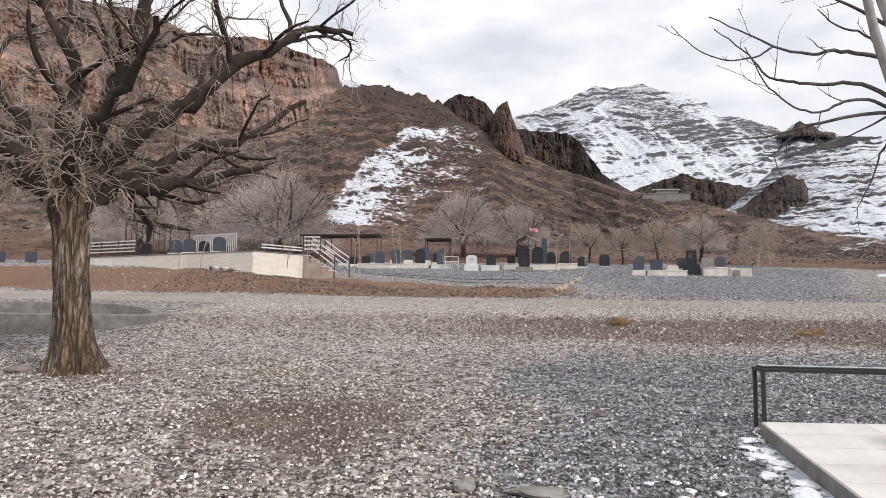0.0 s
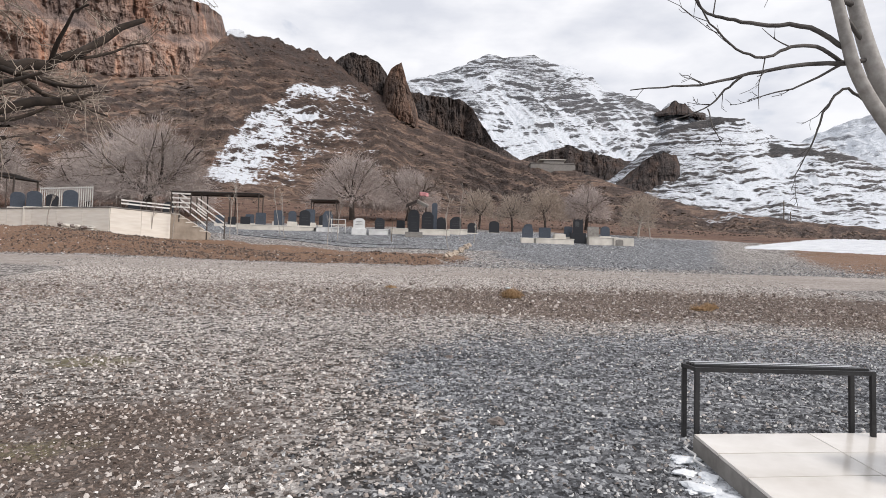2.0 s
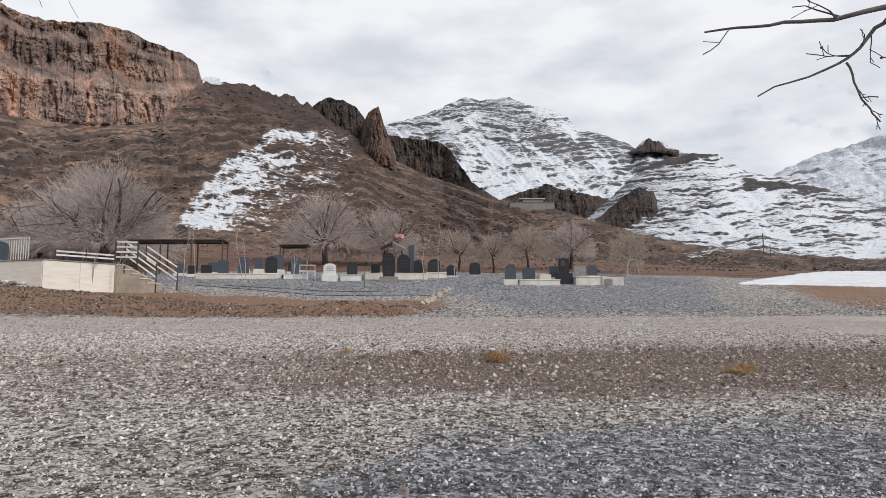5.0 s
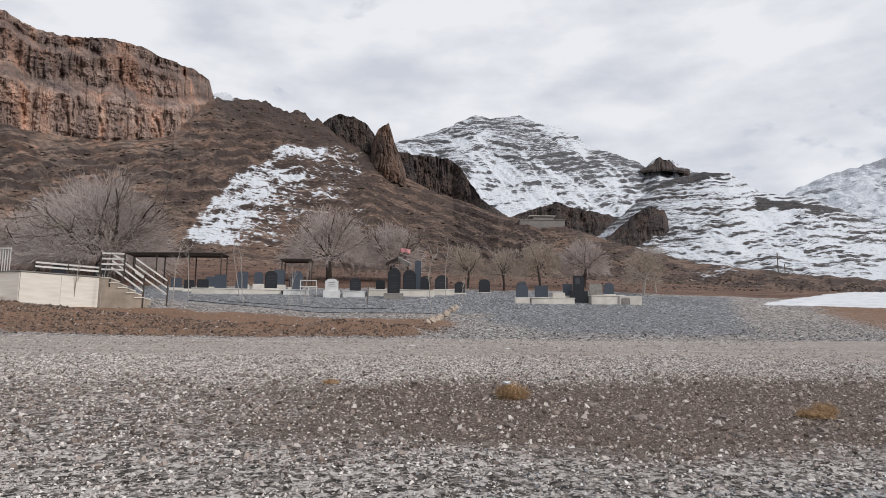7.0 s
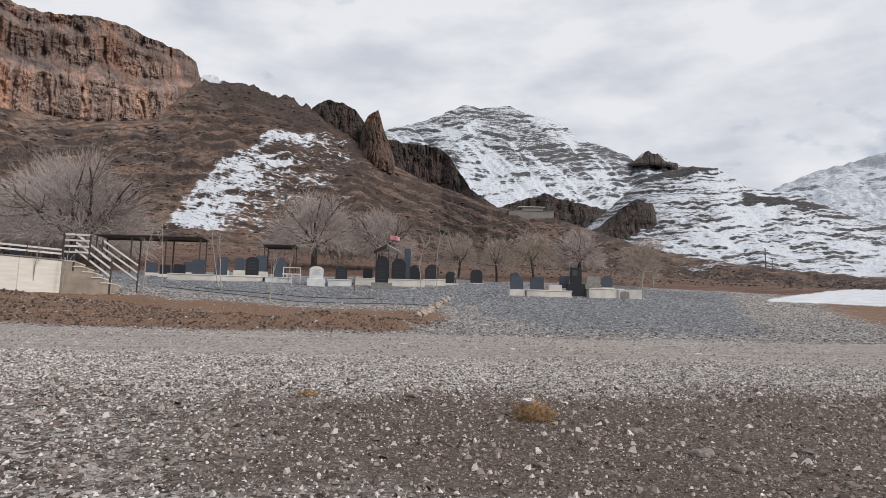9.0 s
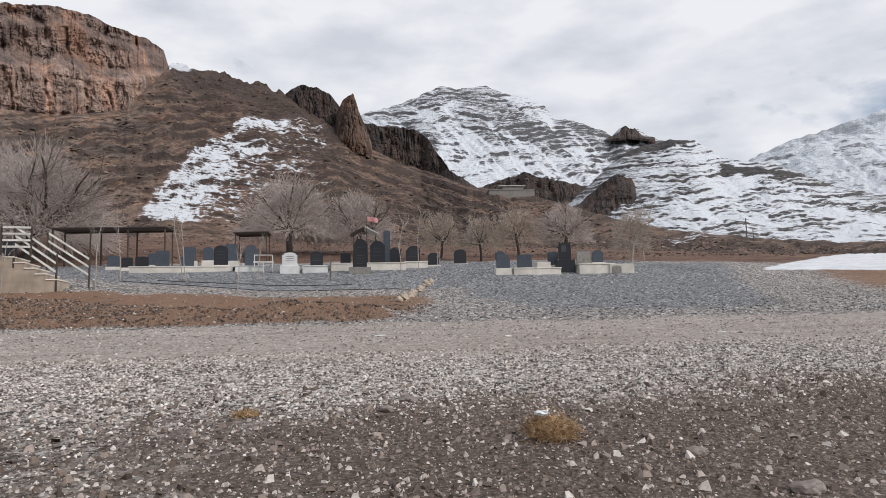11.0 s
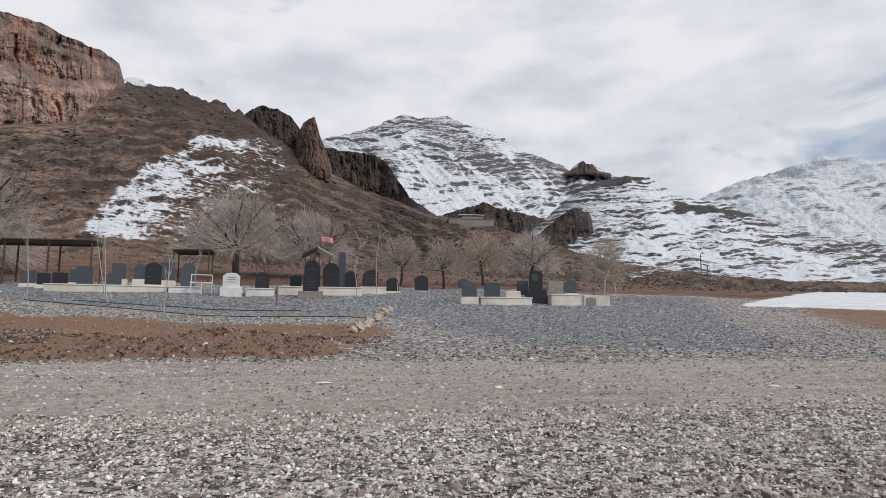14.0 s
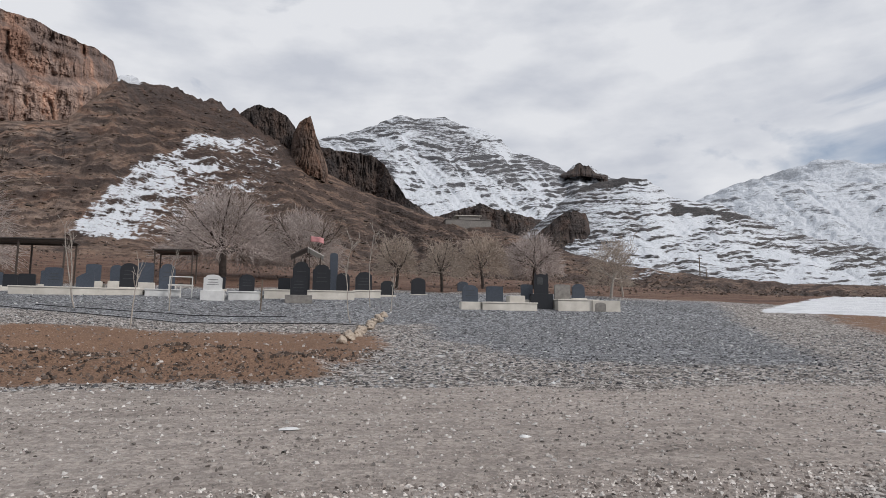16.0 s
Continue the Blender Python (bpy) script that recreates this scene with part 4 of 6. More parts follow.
def bare_tree(x, y, seed, height, width, trunk_h, trunk_r, label, limbs=8, density=1.0, twig_r=0.012, bark=None, twig=None, sink=0.0, droop=0.0, group="bare trees by the graves", flat=0.6):
    trunk, (main, second, third, fourth) = spread_tree(seed, height, width, trunk_h, trunk_r, limbs, density, droop, twig_r, flat)
    rng = np.random.default_rng(seed + 500)
    # fine outer twigs fill the domed crown
    fill = []
    mid = trunk_h * 0.95
    for _ in range(int(3400 * density * (width / 8) ** 0.8)):
        d = rng.normal(0, 1, 3)
        d /= np.linalg.norm(d)
        d[2] = abs(d[2]) * 1.1 - 0.28
        q = rng.uniform(0.25, 1.0) ** 0.5 * (0.86 + 0.2 * noise.noise(Vector(d) * 2.3 + Vector((seed, 0, 0))))
        start = np.array([d[0] * width / 2, d[1] * width / 2, max(d[2], 0.0) * (height - mid) + min(d[2], 0.0) * mid * 1.6]) * q * 0.93 + np.array([0, 0, mid + 0.25 * d[2]])
        way = d * np.array([1, 1, 0.8]) + rng.normal(0, 0.42, 3) + np.array([0, 0, 0.15])
        fill.append(shoot(rng, start, way, width * rng.uniform(0.07, 0.15), twig_r * 1.15, 2, 0.25, -0.10, 0.7))
    t = thing("tree", pose(x, y, gz(x, y) - sink), label, "tree", group)
    chain_part("trunk", trunk, bark or FAR_BARK, 9, t)
    for c in main:
        chain_part("limb", [c], bark or FAR_BARK, 5, t)
    tagged(chain_part("brushwood", second + third, twig or TWIG_BROWN, 4, t), kind="stuff")
    tagged(chain_part("crown", fill, twig or TWIG_GREY, 3, t), kind="stuff")
    return t


def old_tree():
    """The gnarled tree with the deeply cracked trunk."""
    rng = np.random.default_rng(77)
    t = thing("tree", pose(-6.27, 4.80, gz(-6.27, 4.80) - 0.03), "old bare tree with deeply cracked brown trunk", "tree")
    # trunk: ridged column that flares at the foot
    nu, nv = 72, 60
    U, Vv = np.meshgrid(np.arange(nu) * 2 * np.pi / nu, np.linspace(0, 1, nv), indexing="ij")
    h = Vv * 2.75 - 0.1
    flare = 0.235 + 0.15 * np.exp(-np.maximum(h, 0) / 0.28) + 0.06 * np.exp(-((h - 2.5) / 0.35) ** 2) - 0.03 * Vv
    twist = U * 1.0 + h * 0.25
    wave = 0.20 * fbm(2 + 1.7 * np.cos(U), 2 + 1.7 * np.sin(U), h * 0.35, 4, 7)
    ridged = np.abs(fbm(5 + 4.6 * np.cos(twist), 5 + 4.6 * np.sin(twist), h * 1.1, 4, 17))
    foot = 0.10 * np.exp(-np.maximum(h, 0) / 0.22) * np.cos(U * 5 + 1.3)
    r = flare * (1 + wave + 0.85 * (ridged - 0.09)) + foot
    cx = -0.20 * Vv
    cy = -0.14 * Vv
    P = np.stack([cx + r * np.cos(U), cy + r * np.sin(U), h], -1)
    f = grid_faces(nu, nv)
    j = np.arange(nv - 1)
    close = np.stack([(nu - 1) * nv + j, j, j + 1, (nu - 1) * nv + j + 1], 1)
    ob = new("trunk", mesh_from("trunk", P.reshape(-1, 3), np.concatenate([f, close]), BARK, True))
    ob.parent = t
    side, back = np.array([0.825, 0.565, 0.0]), np.array([-0.565, 0.825, 0.0])
    # main limbs as (along the side, up) with a depth at their end
    shapes = [
        ([(-0.1, 2.3), (0.47, 2.69), (1.12, 2.70), (2.42, 3.11)], -0.3, 0.15),
        ([(0.0, 2.4), (0.72, 2.88), (1.31, 3.34), (2.05, 3.63), (3.2, 4.47)], 0.5, 0.12),
        ([(0.0, 2.5), (0.53, 3.44), (1.28, 3.99), (2.08, 4.77), (2.97, 5.42), (3.66, 5.45)], -0.5, 0.14),
        ([(-0.40, 2.4), (-0.31, 3.55), (-0.23, 4.38), (-0.75, 5.3), (-0.9, 6.2)], 0.8, 0.12),
        ([(-0.07, 2.5), (0.21, 4.05), (0.60, 4.9), (0.40, 5.9), (0.6, 6.6)], -0.8, 0.12),
        ([(-0.4, 2.4), (-1.0, 3.05), (-1.64, 3.48), (-2.6, 4.0)], -0.4, 0.12),
        ([(-0.4, 2.4), (-0.9, 3.5), (-1.5, 4.4), (-1.7, 5.4)], 0.9, 0.11),
        ([(-0.2, 2.4), (0.2, 3.0), (0.5, 3.6), (1.0, 4.6)], 2.2, 0.11),
        ([(-0.2, 2.4), (-0.2, 3.0), (0.3, 3.7), (0.6, 4.4)], -2.0, 0.10),
        ([(-0.2, 2.4), (-1.1, 2.8), (-2.0, 2.9), (-3.0, 3.3)], 1.2, 0.11),
    ]
    main = []
    for pts, depth, r0 in shapes:
        q = np.array(pts)
        s = np.linspace(0, 1, len(q))
        fine = np.linspace(0, 1, 4 * len(q))
        a, z = np.interp(fine, s, q[:, 0]), np.interp(fine, s, q[:, 1])
        p = a[:, None] * side + (depth * fine ** 1.2)[:, None] * back + z[:, None] * np.array([0, 0, 1.0])
        p[1:] += rng.normal(0, 0.035, (len(p) - 1, 3))
        main.append((p, np.linspace(r0 * 1.25, 0.034, len(p)) * (1 + 0.15 * rng.normal(0, 1, len(p))).clip(0.75, 1.3)))
    second = branch_out(rng, main, 6, 0.34, 0.55, 0.8, 5, 0.22, 0.06, 0.25)
    third = branch_out(rng, second, 6, 0.50, 0.5, 0.8, 4, 0.25, 0.0, 0.15)
    fourth = branch_out(rng, third, 4, 0.6, 0.6, 0.75, 3, 0.28, -0.03, 0.1)
    tufts = branch_out(rng, [(p[: len(p) // 2], r[: len(r) // 2]) for p, r in main], 34, 0.40, 0.1, 1.1, 4, 0.30, -0.08, 0.0, 0.4)
    fine_twigs = branch_out(rng, tufts, 6, 0.55, 0.7, 0.8, 3, 0.28, -0.06, 0.2)
    thin = lambda g, lo, hi: [(p, np.clip(r, lo, hi)) for p, r in g]
    for c in main:
        chain_part("limb", [c], BRANCH, 8, t)
    for c in thin(second, 0.010, 0.05):
        chain_part("branch", [c], BRANCH, 5, t)
    tagged(chain_part("brushwood", thin(third, 0.005, 0.02), TWIG_BROWN, 4, t), kind="stuff")
    tagged(chain_part("crown", thin(fourth, 0.0036, 0.008), TWIG, 3, t), kind="stuff")
    tagged(chain_part("undergrowth", thin(tufts, 0.0048, 0.009) + thin(fine_twigs, 0.0036, 0.006), TWIG, 3, t), kind="stuff")


def pale_tree():
    """The pale-barked tree whose branches hang over the bench."""
    rng = np.random.default_rng(91)
    bx, by = 5.1, 3.4
    t = thing("tree", pose(0, 0, 0), "bare pale-barked tree with drooping dark twigs", "tree")
    base = gz(bx, by) - 0.1
    fork = (4.3, 3.35, 2.35)
    stems = [
        ([(bx, by, base), (4.95, 3.4, 0.9), (4.65, 3.4, 1.7), fork], 0.13),
        ([fork, (3.94, 3.3, 2.97), (3.78, 3.3, 3.39), (3.68, 3.32, 3.8), (3.57, 3.35, 4.29), (3.4, 3.5, 5.2)], 0.085),
        ([fork, (3.76, 3.2, 2.83), (3.54, 3.15, 3.14), (3.38, 3.1, 3.62), (3.25, 3.05, 3.98), (3.1, 3.0, 4.8)], 0.065),
    ]
    limbs = [
        ([(3.83, 3.3), (3.54, 3.2), (3.26, 3.35), (2.97, 3.31), (2.73, 3.16), (2.44, 3.22), (2.16, 3.45), (1.96, 3.84)], 3.3, 3.0, 0.022),
        ([(3.49, 3.3), (3.15, 3.53), (2.74, 3.52), (2.45, 3.59), (2.31, 3.66), (2.14, 3.96), (1.82, 4.26)], 3.15, 3.5, 0.024),
        ([(3.65, 3.77), (3.27, 3.83), (2.92, 3.87), (2.69, 3.79), (2.28, 3.88), (2.08, 3.96), (1.61, 4.17)], 3.3, 3.0, 0.026),
        ([(2.28, 3.88), (2.10, 3.75), (1.75, 3.69), (1.46, 3.80), (1.20, 4.04)], 3.1, 2.9, 0.012),
        ([(3.54, 3.20), (3.14, 3.19), (2.67, 3.10), (2.38, 3.01), (2.03, 2.99), (1.69, 2.96)], 3.2, 3.5, 0.022),
        ([(2.67, 3.10), (2.50, 2.95), (2.38, 2.81), (1.94, 2.65)], 3.4, 3.5, 0.012),
        ([(2.38, 2.81), (2.42, 2.63), (2.49, 2.49)], 3.45, 3.4, 0.006),
        ([(3.49, 3.20), (3.13, 2.99), (2.73, 2.89)], 3.2, 3.4, 0.013),
        ([(3.82, 2.85), (3.60, 3.06), (3.44, 2.85), (3.38, 2.61), (3.29, 2.38), (3.20, 2.20)], 3.3, 3.5, 0.015),
        ([(3.78, 3.39), (3.50, 3.68), (3.28, 4.04), (2.93, 4.10), (2.73, 4.28)], 3.3, 3.1, 0.022),
        ([(3.6, 4.2), (3.2, 4.35), (2.7, 4.5), (2.2, 4.9)], 3.4, 3.0, 0.022),
        ([(3.9, 3.0), (4.3, 3.6), (4.9, 4.0), (5.4, 4.6)], 3.3, 3.9, 0.03),
    ]

    def bend(p, k=4):
        p = np.array(p, float)
        s, f = np.linspace(0, 1, len(p)), np.linspace(0, 1, k * len(p))
        q = np.stack([np.interp(f, s, p[:, c]) for c in range(3)], 1)
        for _ in range(2):
            q[1:-1] = (q[:-2] + 2 * q[1:-1] + q[2:]) / 4
        return q
    trunk = [(bend(p), np.linspace(r, r * 0.6, 4 * len(p))) for p, r in stems]
    main = []
    for p, y0, y1, r in limbs:
        ys = np.linspace(y0, y1, len(p))
        q = bend([(a[0], b, a[1]) for a, b in zip(p, ys)])
        q[1:] += rng.normal(0, 0.004, (len(q) - 1, 3))
        main.append((q, np.linspace(r, max(0.0035, r * 0.22), len(q))))
    side = branch_out(rng, main, 4.5, 0.22, 0.5, 0.75, 4, 0.16, 0.04, 0.3)
    side = [(p, np.clip(r, 0.0028, 0.008)) for p, r in side]
    tiny = [(p, np.clip(r, 0.002, 0.004)) for p, r in branch_out(rng, side, 1.8, 0.4, 0.6, 0.8, 2, 0.15, 0.05, 0.3)]
    for c in trunk:
        chain_part("stem", [c], PALE_BARK, 12, t)
    for c in main:
        chain_part("branch", [c], PALE_BRANCH, 7, t)
    tagged(chain_part("brushwood", side + tiny, PALE_BRANCH, 4, t), kind="stuff")
    for p, r in side[::9]:
        bm = bmesh.new()
        bmesh.ops.create_icosphere(bm, subdivisions=1, radius=0.008, matrix=Matrix.Translation(p[-1]))
        part("bud", bm, PALE_BRANCH, t)


def sapling(x, y, height, lean, seed, stake=False):
    rng = np.random.default_rng(seed)
    t = thing("sapling", pose(x, y, gz(x, y) - 0.03), "thin leafless pale sapling in bare earth", "sapling", "saplings along the dirt strip")
    stem = shoot(rng, (0, 0, 0), (lean, 0, 1), height, 0.026, 9, 0.06, 0.0, 0.35)
    stem[0][:, 0] -= 0.35 * lean * height * (np.linspace(0, 1, 10) ** 2) * (1.6 if lean > 0 else 1.6)
    ob = new("stem", tube_mesh("stem", [stem], PALE_STEM, 6))
    ob.parent = t
    sides = branch_out(rng, [stem], 6, 0.2, 0.45, 0.6, 3, 0.12, 0.1, 0.5)
    sides += branch_out(rng, sides, 1.5, 0.5, 0.7, 0.6, 2, 0.1, 0.1)
    ob = new("spray", tube_mesh("spray", [(p, np.maximum(r, 0.006)) for p, r in sides], PALE_STEM, 4))
    ob.parent = t
    return t


# ---- graves ----
def slab_bm(w, h, d, style):
    """An upright stone with a shaped top, its foot at the origin, its face towards -y."""
    bm = bmesh.new()
    a = w / 2
    if style == "arch":
        out = [(-a, 0), (-a, h * 0.74)] + [(-a * math.cos(k * math.pi / 10), h * 0.74 + h * 0.26 * math.sin(k * math.pi / 10)) for k in range(1, 10)] + [(a, h * 0.74), (a, 0)]
    elif style == "shoulder":
        out = [(-a, 0), (-a, h * 0.80), (-a * 0.84, h * 0.83)] + [(-a * 0.80 * math.cos(k * math.pi / 8), h * 0.85 + h * 0.15 * math.sin(k * math.pi / 8)) for k in range(0, 9)] + [(a * 0.84, h * 0.83), (a, h * 0.80), (a, 0)]
    elif style == "peak":
        out = [(-a, 0), (-a, h * 0.70), (-a * 0.55, h * 0.93), (0, h), (a * 0.55, h * 0.97), (a, h * 0.82), (a, 0)]
    elif style == "slant":
        out = [(-a, 0), (-a, h * 0.62), (-a * 0.5, h * 0.80), (0, h * 0.93), (a, h), (a, 0)]
    elif style == "horned":
        out = [(-a, 0), (-a, h * 0.70), (-a * 0.86, h), (-a * 0.62, h * 0.90), (-a * 0.2, h * 0.94), (a * 0.2, h * 0.94), (a * 0.62, h * 0.90), (a * 0.86, h), (a, h * 0.70), (a, 0)]
    else:
        out = [(-a, 0), (-a, h * 0.94), (-a * 0.8, h * 0.985), (0, h), (a * 0.8, h * 0.985), (a, h * 0.94), (a, 0)]
    f = bm.faces.new([bm.verts.new((x, -d / 2, z)) for x, z in out])
    bmesh.ops.recalc_face_normals(bm, faces=[f])
    made = bmesh.ops.extrude_face_region(bm, geom=[f])
    for v in made["geom"]:
        if isinstance(v, bmesh.types.BMVert):
            v.co.y += d
    bmesh.ops.recalc_face_normals(bm, faces=bm.faces)
    return bm


def headstone(x, y, z, w, h, style, mat, colour, seed=0, base_mat=None, base_h=0.0, base_w=1.25, depth=0.11, lines=3, ledger=0.0, where="a stone plinth"):
    g = gz(x, y)
    t = thing("headstone", pose(x, y, z, 0, 0, (seed * 37 % 9) - 4 + (8 if x < -4 else -4 if x > 7 else 0)), f"{colour} headstone standing on {where}", "headstone", "headstones of the graveyard")
    part("slab", slab_bm(w, h, depth, style), mat, t)
    foot = min(-0.05, g - z - 0.05)
    part("base", block(-w * base_w / 2, w * base_w / 2, -0.17, 0.2, foot, 0.0, 0.012), base_mat or CREAM, t)
    if ledger:
        part("ledger", block(-w * 0.55, w * 0.55, 0.2, 0.2 + ledger, foot, -0.05, 0.012), base_mat or CREAM, t)
    for i in range(lines):
        zz = h * (0.68 - 0.16 * i)
        ww = w * (0.26 if i == 0 else 0.32 - 0.05 * (i % 2))
        part("inscription", block(-ww, ww, -depth / 2 - 0.005, -depth / 2 + 0.01, zz - 0.010, zz + 0.010), LETTER, t)
    return t


def plinth(x0, x1, y0, y1, z1, mat, label, turn=0.0):
    cx, cy = (x0 + x1) / 2, (y0 + y1) / 2
    low = min(gz(x0, y0), gz(x1, y0), gz(x0, y1), gz(x1, y1)) - 0.1
    t = thing("grave_plinth", pose(cx, cy, low, 0, 0, turn), label, "plinth", "grave plinths")
    part("body", block(x0 - cx, x1 - cx, y0 - cy, y1 - cy, 0, z1 - low - 0.06, 0.01), mat, t)
    part("top_slab", block(x0 - cx - 0.03, x1 - cx + 0.03, y0 - cy - 0.03, y1 - cy + 0.03, z1 - low - 0.06, z1 - low, 0.012), mat, t)
    return t


def make_graves():
    plinth(-10.7, -5.75, 41.2, 43.6, 4.62, CREAM, "long cream stone plinth carrying dark headstones", 7)
    plinth(-5.7, -4.3, 41.2, 43.9, 4.60, MARBLE, "white marble plinth with sloping end", 10)
    plinth(-2.0, -0.75, 40.3, 42.2, 4.50, MARBLE, "low white marble grave plinth")
    plinth(-0.6, 3.3, 41.0, 43.2, 4.66, CREAM, "long cream stone plinth below tall black stones")
    plinth(3.35, 4.6, 42.2, 44.0, 4.80, CREAM, "cream stone grave plinth with a white end")
    plinth(8.55, 11.0, 38.6, 39.6, 4.12, CREAM, "low cream stone grave plinth")
    plinth(12.0, 13.9, 38.7, 39.9, 4.30, CREAM, "pale stone grave plinth in two blocks")
    black, blue = GRANITE, BLUE_GRANITE
    rows = [
        (-10.06, 41.4, 4.62, 0.63, 0.52, "flat", black, "low black granite"), (-9.1, 41.5, 4.64, 0.66, 0.80, "flat", blue, "dark blue-grey granite"),
        (-7.95, 41.7, 4.64, 0.68, 0.66, "slant", blue, "slant-topped blue-grey granite"), (-8.5, 44.6, 5.15, 0.63, 0.80, "flat", blue, "blue-grey granite"),
        (-7.6, 45.0, 5.2, 0.56, 0.78, "arch", blue, "round-topped blue-grey"), (-6.32, 42.0, 4.70, 0.72, 1.05, "arch", black, "round-topped black granite"),
        (-6.4, 45.4, 5.2, 0.68, 0.98, "flat", blue, "tall blue-grey granite"), (-4.85, 42.4, 4.62, 0.66, 1.18, "shoulder", blue, "tall shouldered blue-grey"),
        (-1.33, 41.0, 4.52, 0.64, 0.76, "shoulder", black, "shouldered black granite"), (0.95, 42.5, 4.66, 0.78, 1.42, "shoulder", black, "tall black granite"),
        (1.86, 41.9, 4.68, 0.80, 1.22, "shoulder", black, "tall black polished granite"), (2.55, 45.6, 5.0, 0.40, 1.95, "flat", blue, "narrow tall grey-blue"),
        (2.98, 44.6, 4.9, 0.66, 0.92, "arch", black, "round-topped black granite"), (3.92, 43.6, 4.82, 0.80, 0.98, "peak", black, "peaked black granite"),
        (5.05, 43.3, 4.66, 0.64, 0.70, "shoulder", black, "small black granite"), (6.9, 45.2, 4.86, 0.75, 0.86, "arch", black, "round-topped black granite"),
        (10.2, 49.0, 5.35, 0.64, 0.60, "shoulder", blue, "small grey granite"), (8.06, 38.85, 4.12, 0.68, 0.72, "shoulder", blue, "blue-grey granite"),
        (9.25, 39.2, 4.16, 0.75, 0.68, "flat", blue, "broad blue-grey granite"), (10.98, 39.9, 4.32, 0.54, 0.70, "flat", blue, "blue-grey granite"),
        (12.45, 39.3, 4.32, 0.72, 0.68, "flat", CONCRETE, "pale grey stone"), (13.3, 39.5, 4.40, 0.58, 0.66, "shoulder", blue, "dark blue-grey granite"),
        (-11.3, 43.0, 4.70, 0.55, 0.55, "flat", black, "low black granite"), (-10.6, 45.2, 5.0, 0.60, 0.66, "flat", blue, "blue-grey granite"),
        (-12.4, 44.2, 4.85, 0.62, 0.60, "flat", blue, "low blue-grey granite"), (-5.6, 46.6, 5.15, 0.62, 0.75, "arch", black, "black granite"),
        (-3.0, 45.3, 4.95, 0.60, 0.60, "flat", black, "low black granite"), (0.1, 45.8, 5.0, 0.60, 0.62, "flat", black, "low black granite"),
    ]
    for i, (x, y, z, w, h, style, mat, colour) in enumerate(rows):
        headstone(x, y, z, w, h, style, mat, colour, i, lines=3 if h > 0.7 and y < 44 else 0, ledger=1.2 if y > 43.5 else 0.0)
    headstone(-2.62, 40.2, 4.50, 0.74, 0.66, "shoulder", MARBLE, "white marble", 3, MARBLE, ledger=1.0, where="a white marble base")
    headstone(0.88, 39.75, 4.34, 0.70, 0.86, "shoulder", GRANITE, "polished black granite", 4, CONCRETE, base_w=1.6, lines=4, where="a grey stone base")
    t = headstone(11.45, 39.3, 4.55, 0.64, 0.95, "horned", GRANITE, "black granite twin-horned", 1, GRANITE, base_w=1.55, lines=0, where="a stepped black base")
    part("portrait_plate", slab_bm(0.26, 0.34, 0.02, "arch"), LETTER, t).matrix_basis = pose(-0.06, -0.07, 0.42)
    # niche blocks at the end of the row
    t = thing("stone_niche", pose(14.25, 38.6, gz(14.25, 38.6) - 0.05), "cream stone block with a shallow arched niche", "grave")
    part("body", block(-0.66, 0.66, 0.0, 0.8, 0, 0.55, 0.015), CREAM, t)
    part("niche_panel", slab_bm(0.5, 0.4, 0.02, "arch"), CONCRETE, t).matrix_basis = pose(-0.3, -0.012, 0.06)
    t = thing("stone_block", pose(10.15, 38.75, 4.12), "cream stone block lying on a plinth", "block")
    part("body", block(-0.36, 0.36, 0.0, 0.5, 0, 0.30, 0.02), CREAM, t)
    # stones on the raised terrace
    for i, (x, y, w, h, mat, colour) in enumerate([(-18.0, 29.9, 0.62, 0.72, BLUE_GRANITE, "blue-grey granite"), (-17.05, 29.5, 0.64, 0.74, BLUE_GRANITE, "blue-grey granite"), (-16.1, 29.2, 0.5, 0.58, GRANITE, "black granite"), (-15.2, 29.0, 0.62, 0.78, BLUE_GRANITE, "blue-grey granite"), (-20.6, 31.6, 0.55, 0.72, GRANITE, "black granite"), (-13.2, 31.2, 0.55, 0.62, GRANITE, "black granite"), (-11.9, 32.2, 0.5, 0.72, GRANITE, "black granite")]):
        headstone(x, y, TERRACE_Z + 0.06, w, h, "arch", mat, "round-topped " + colour, i, lines=0, where="the raised terrace")
    # far graves beyond the fence at the edge
    for i, x in enumerate((-33.5, -31.6, -29.8)):
        headstone(x, 36.5 + i * 0.4, gz(x, 36.5) + 0.1, 0.7, 0.8, "flat", BLUE_GRANITE, "blue-grey granite", i, lines=0, where="a low base")


TERRACE_Z = 4.15


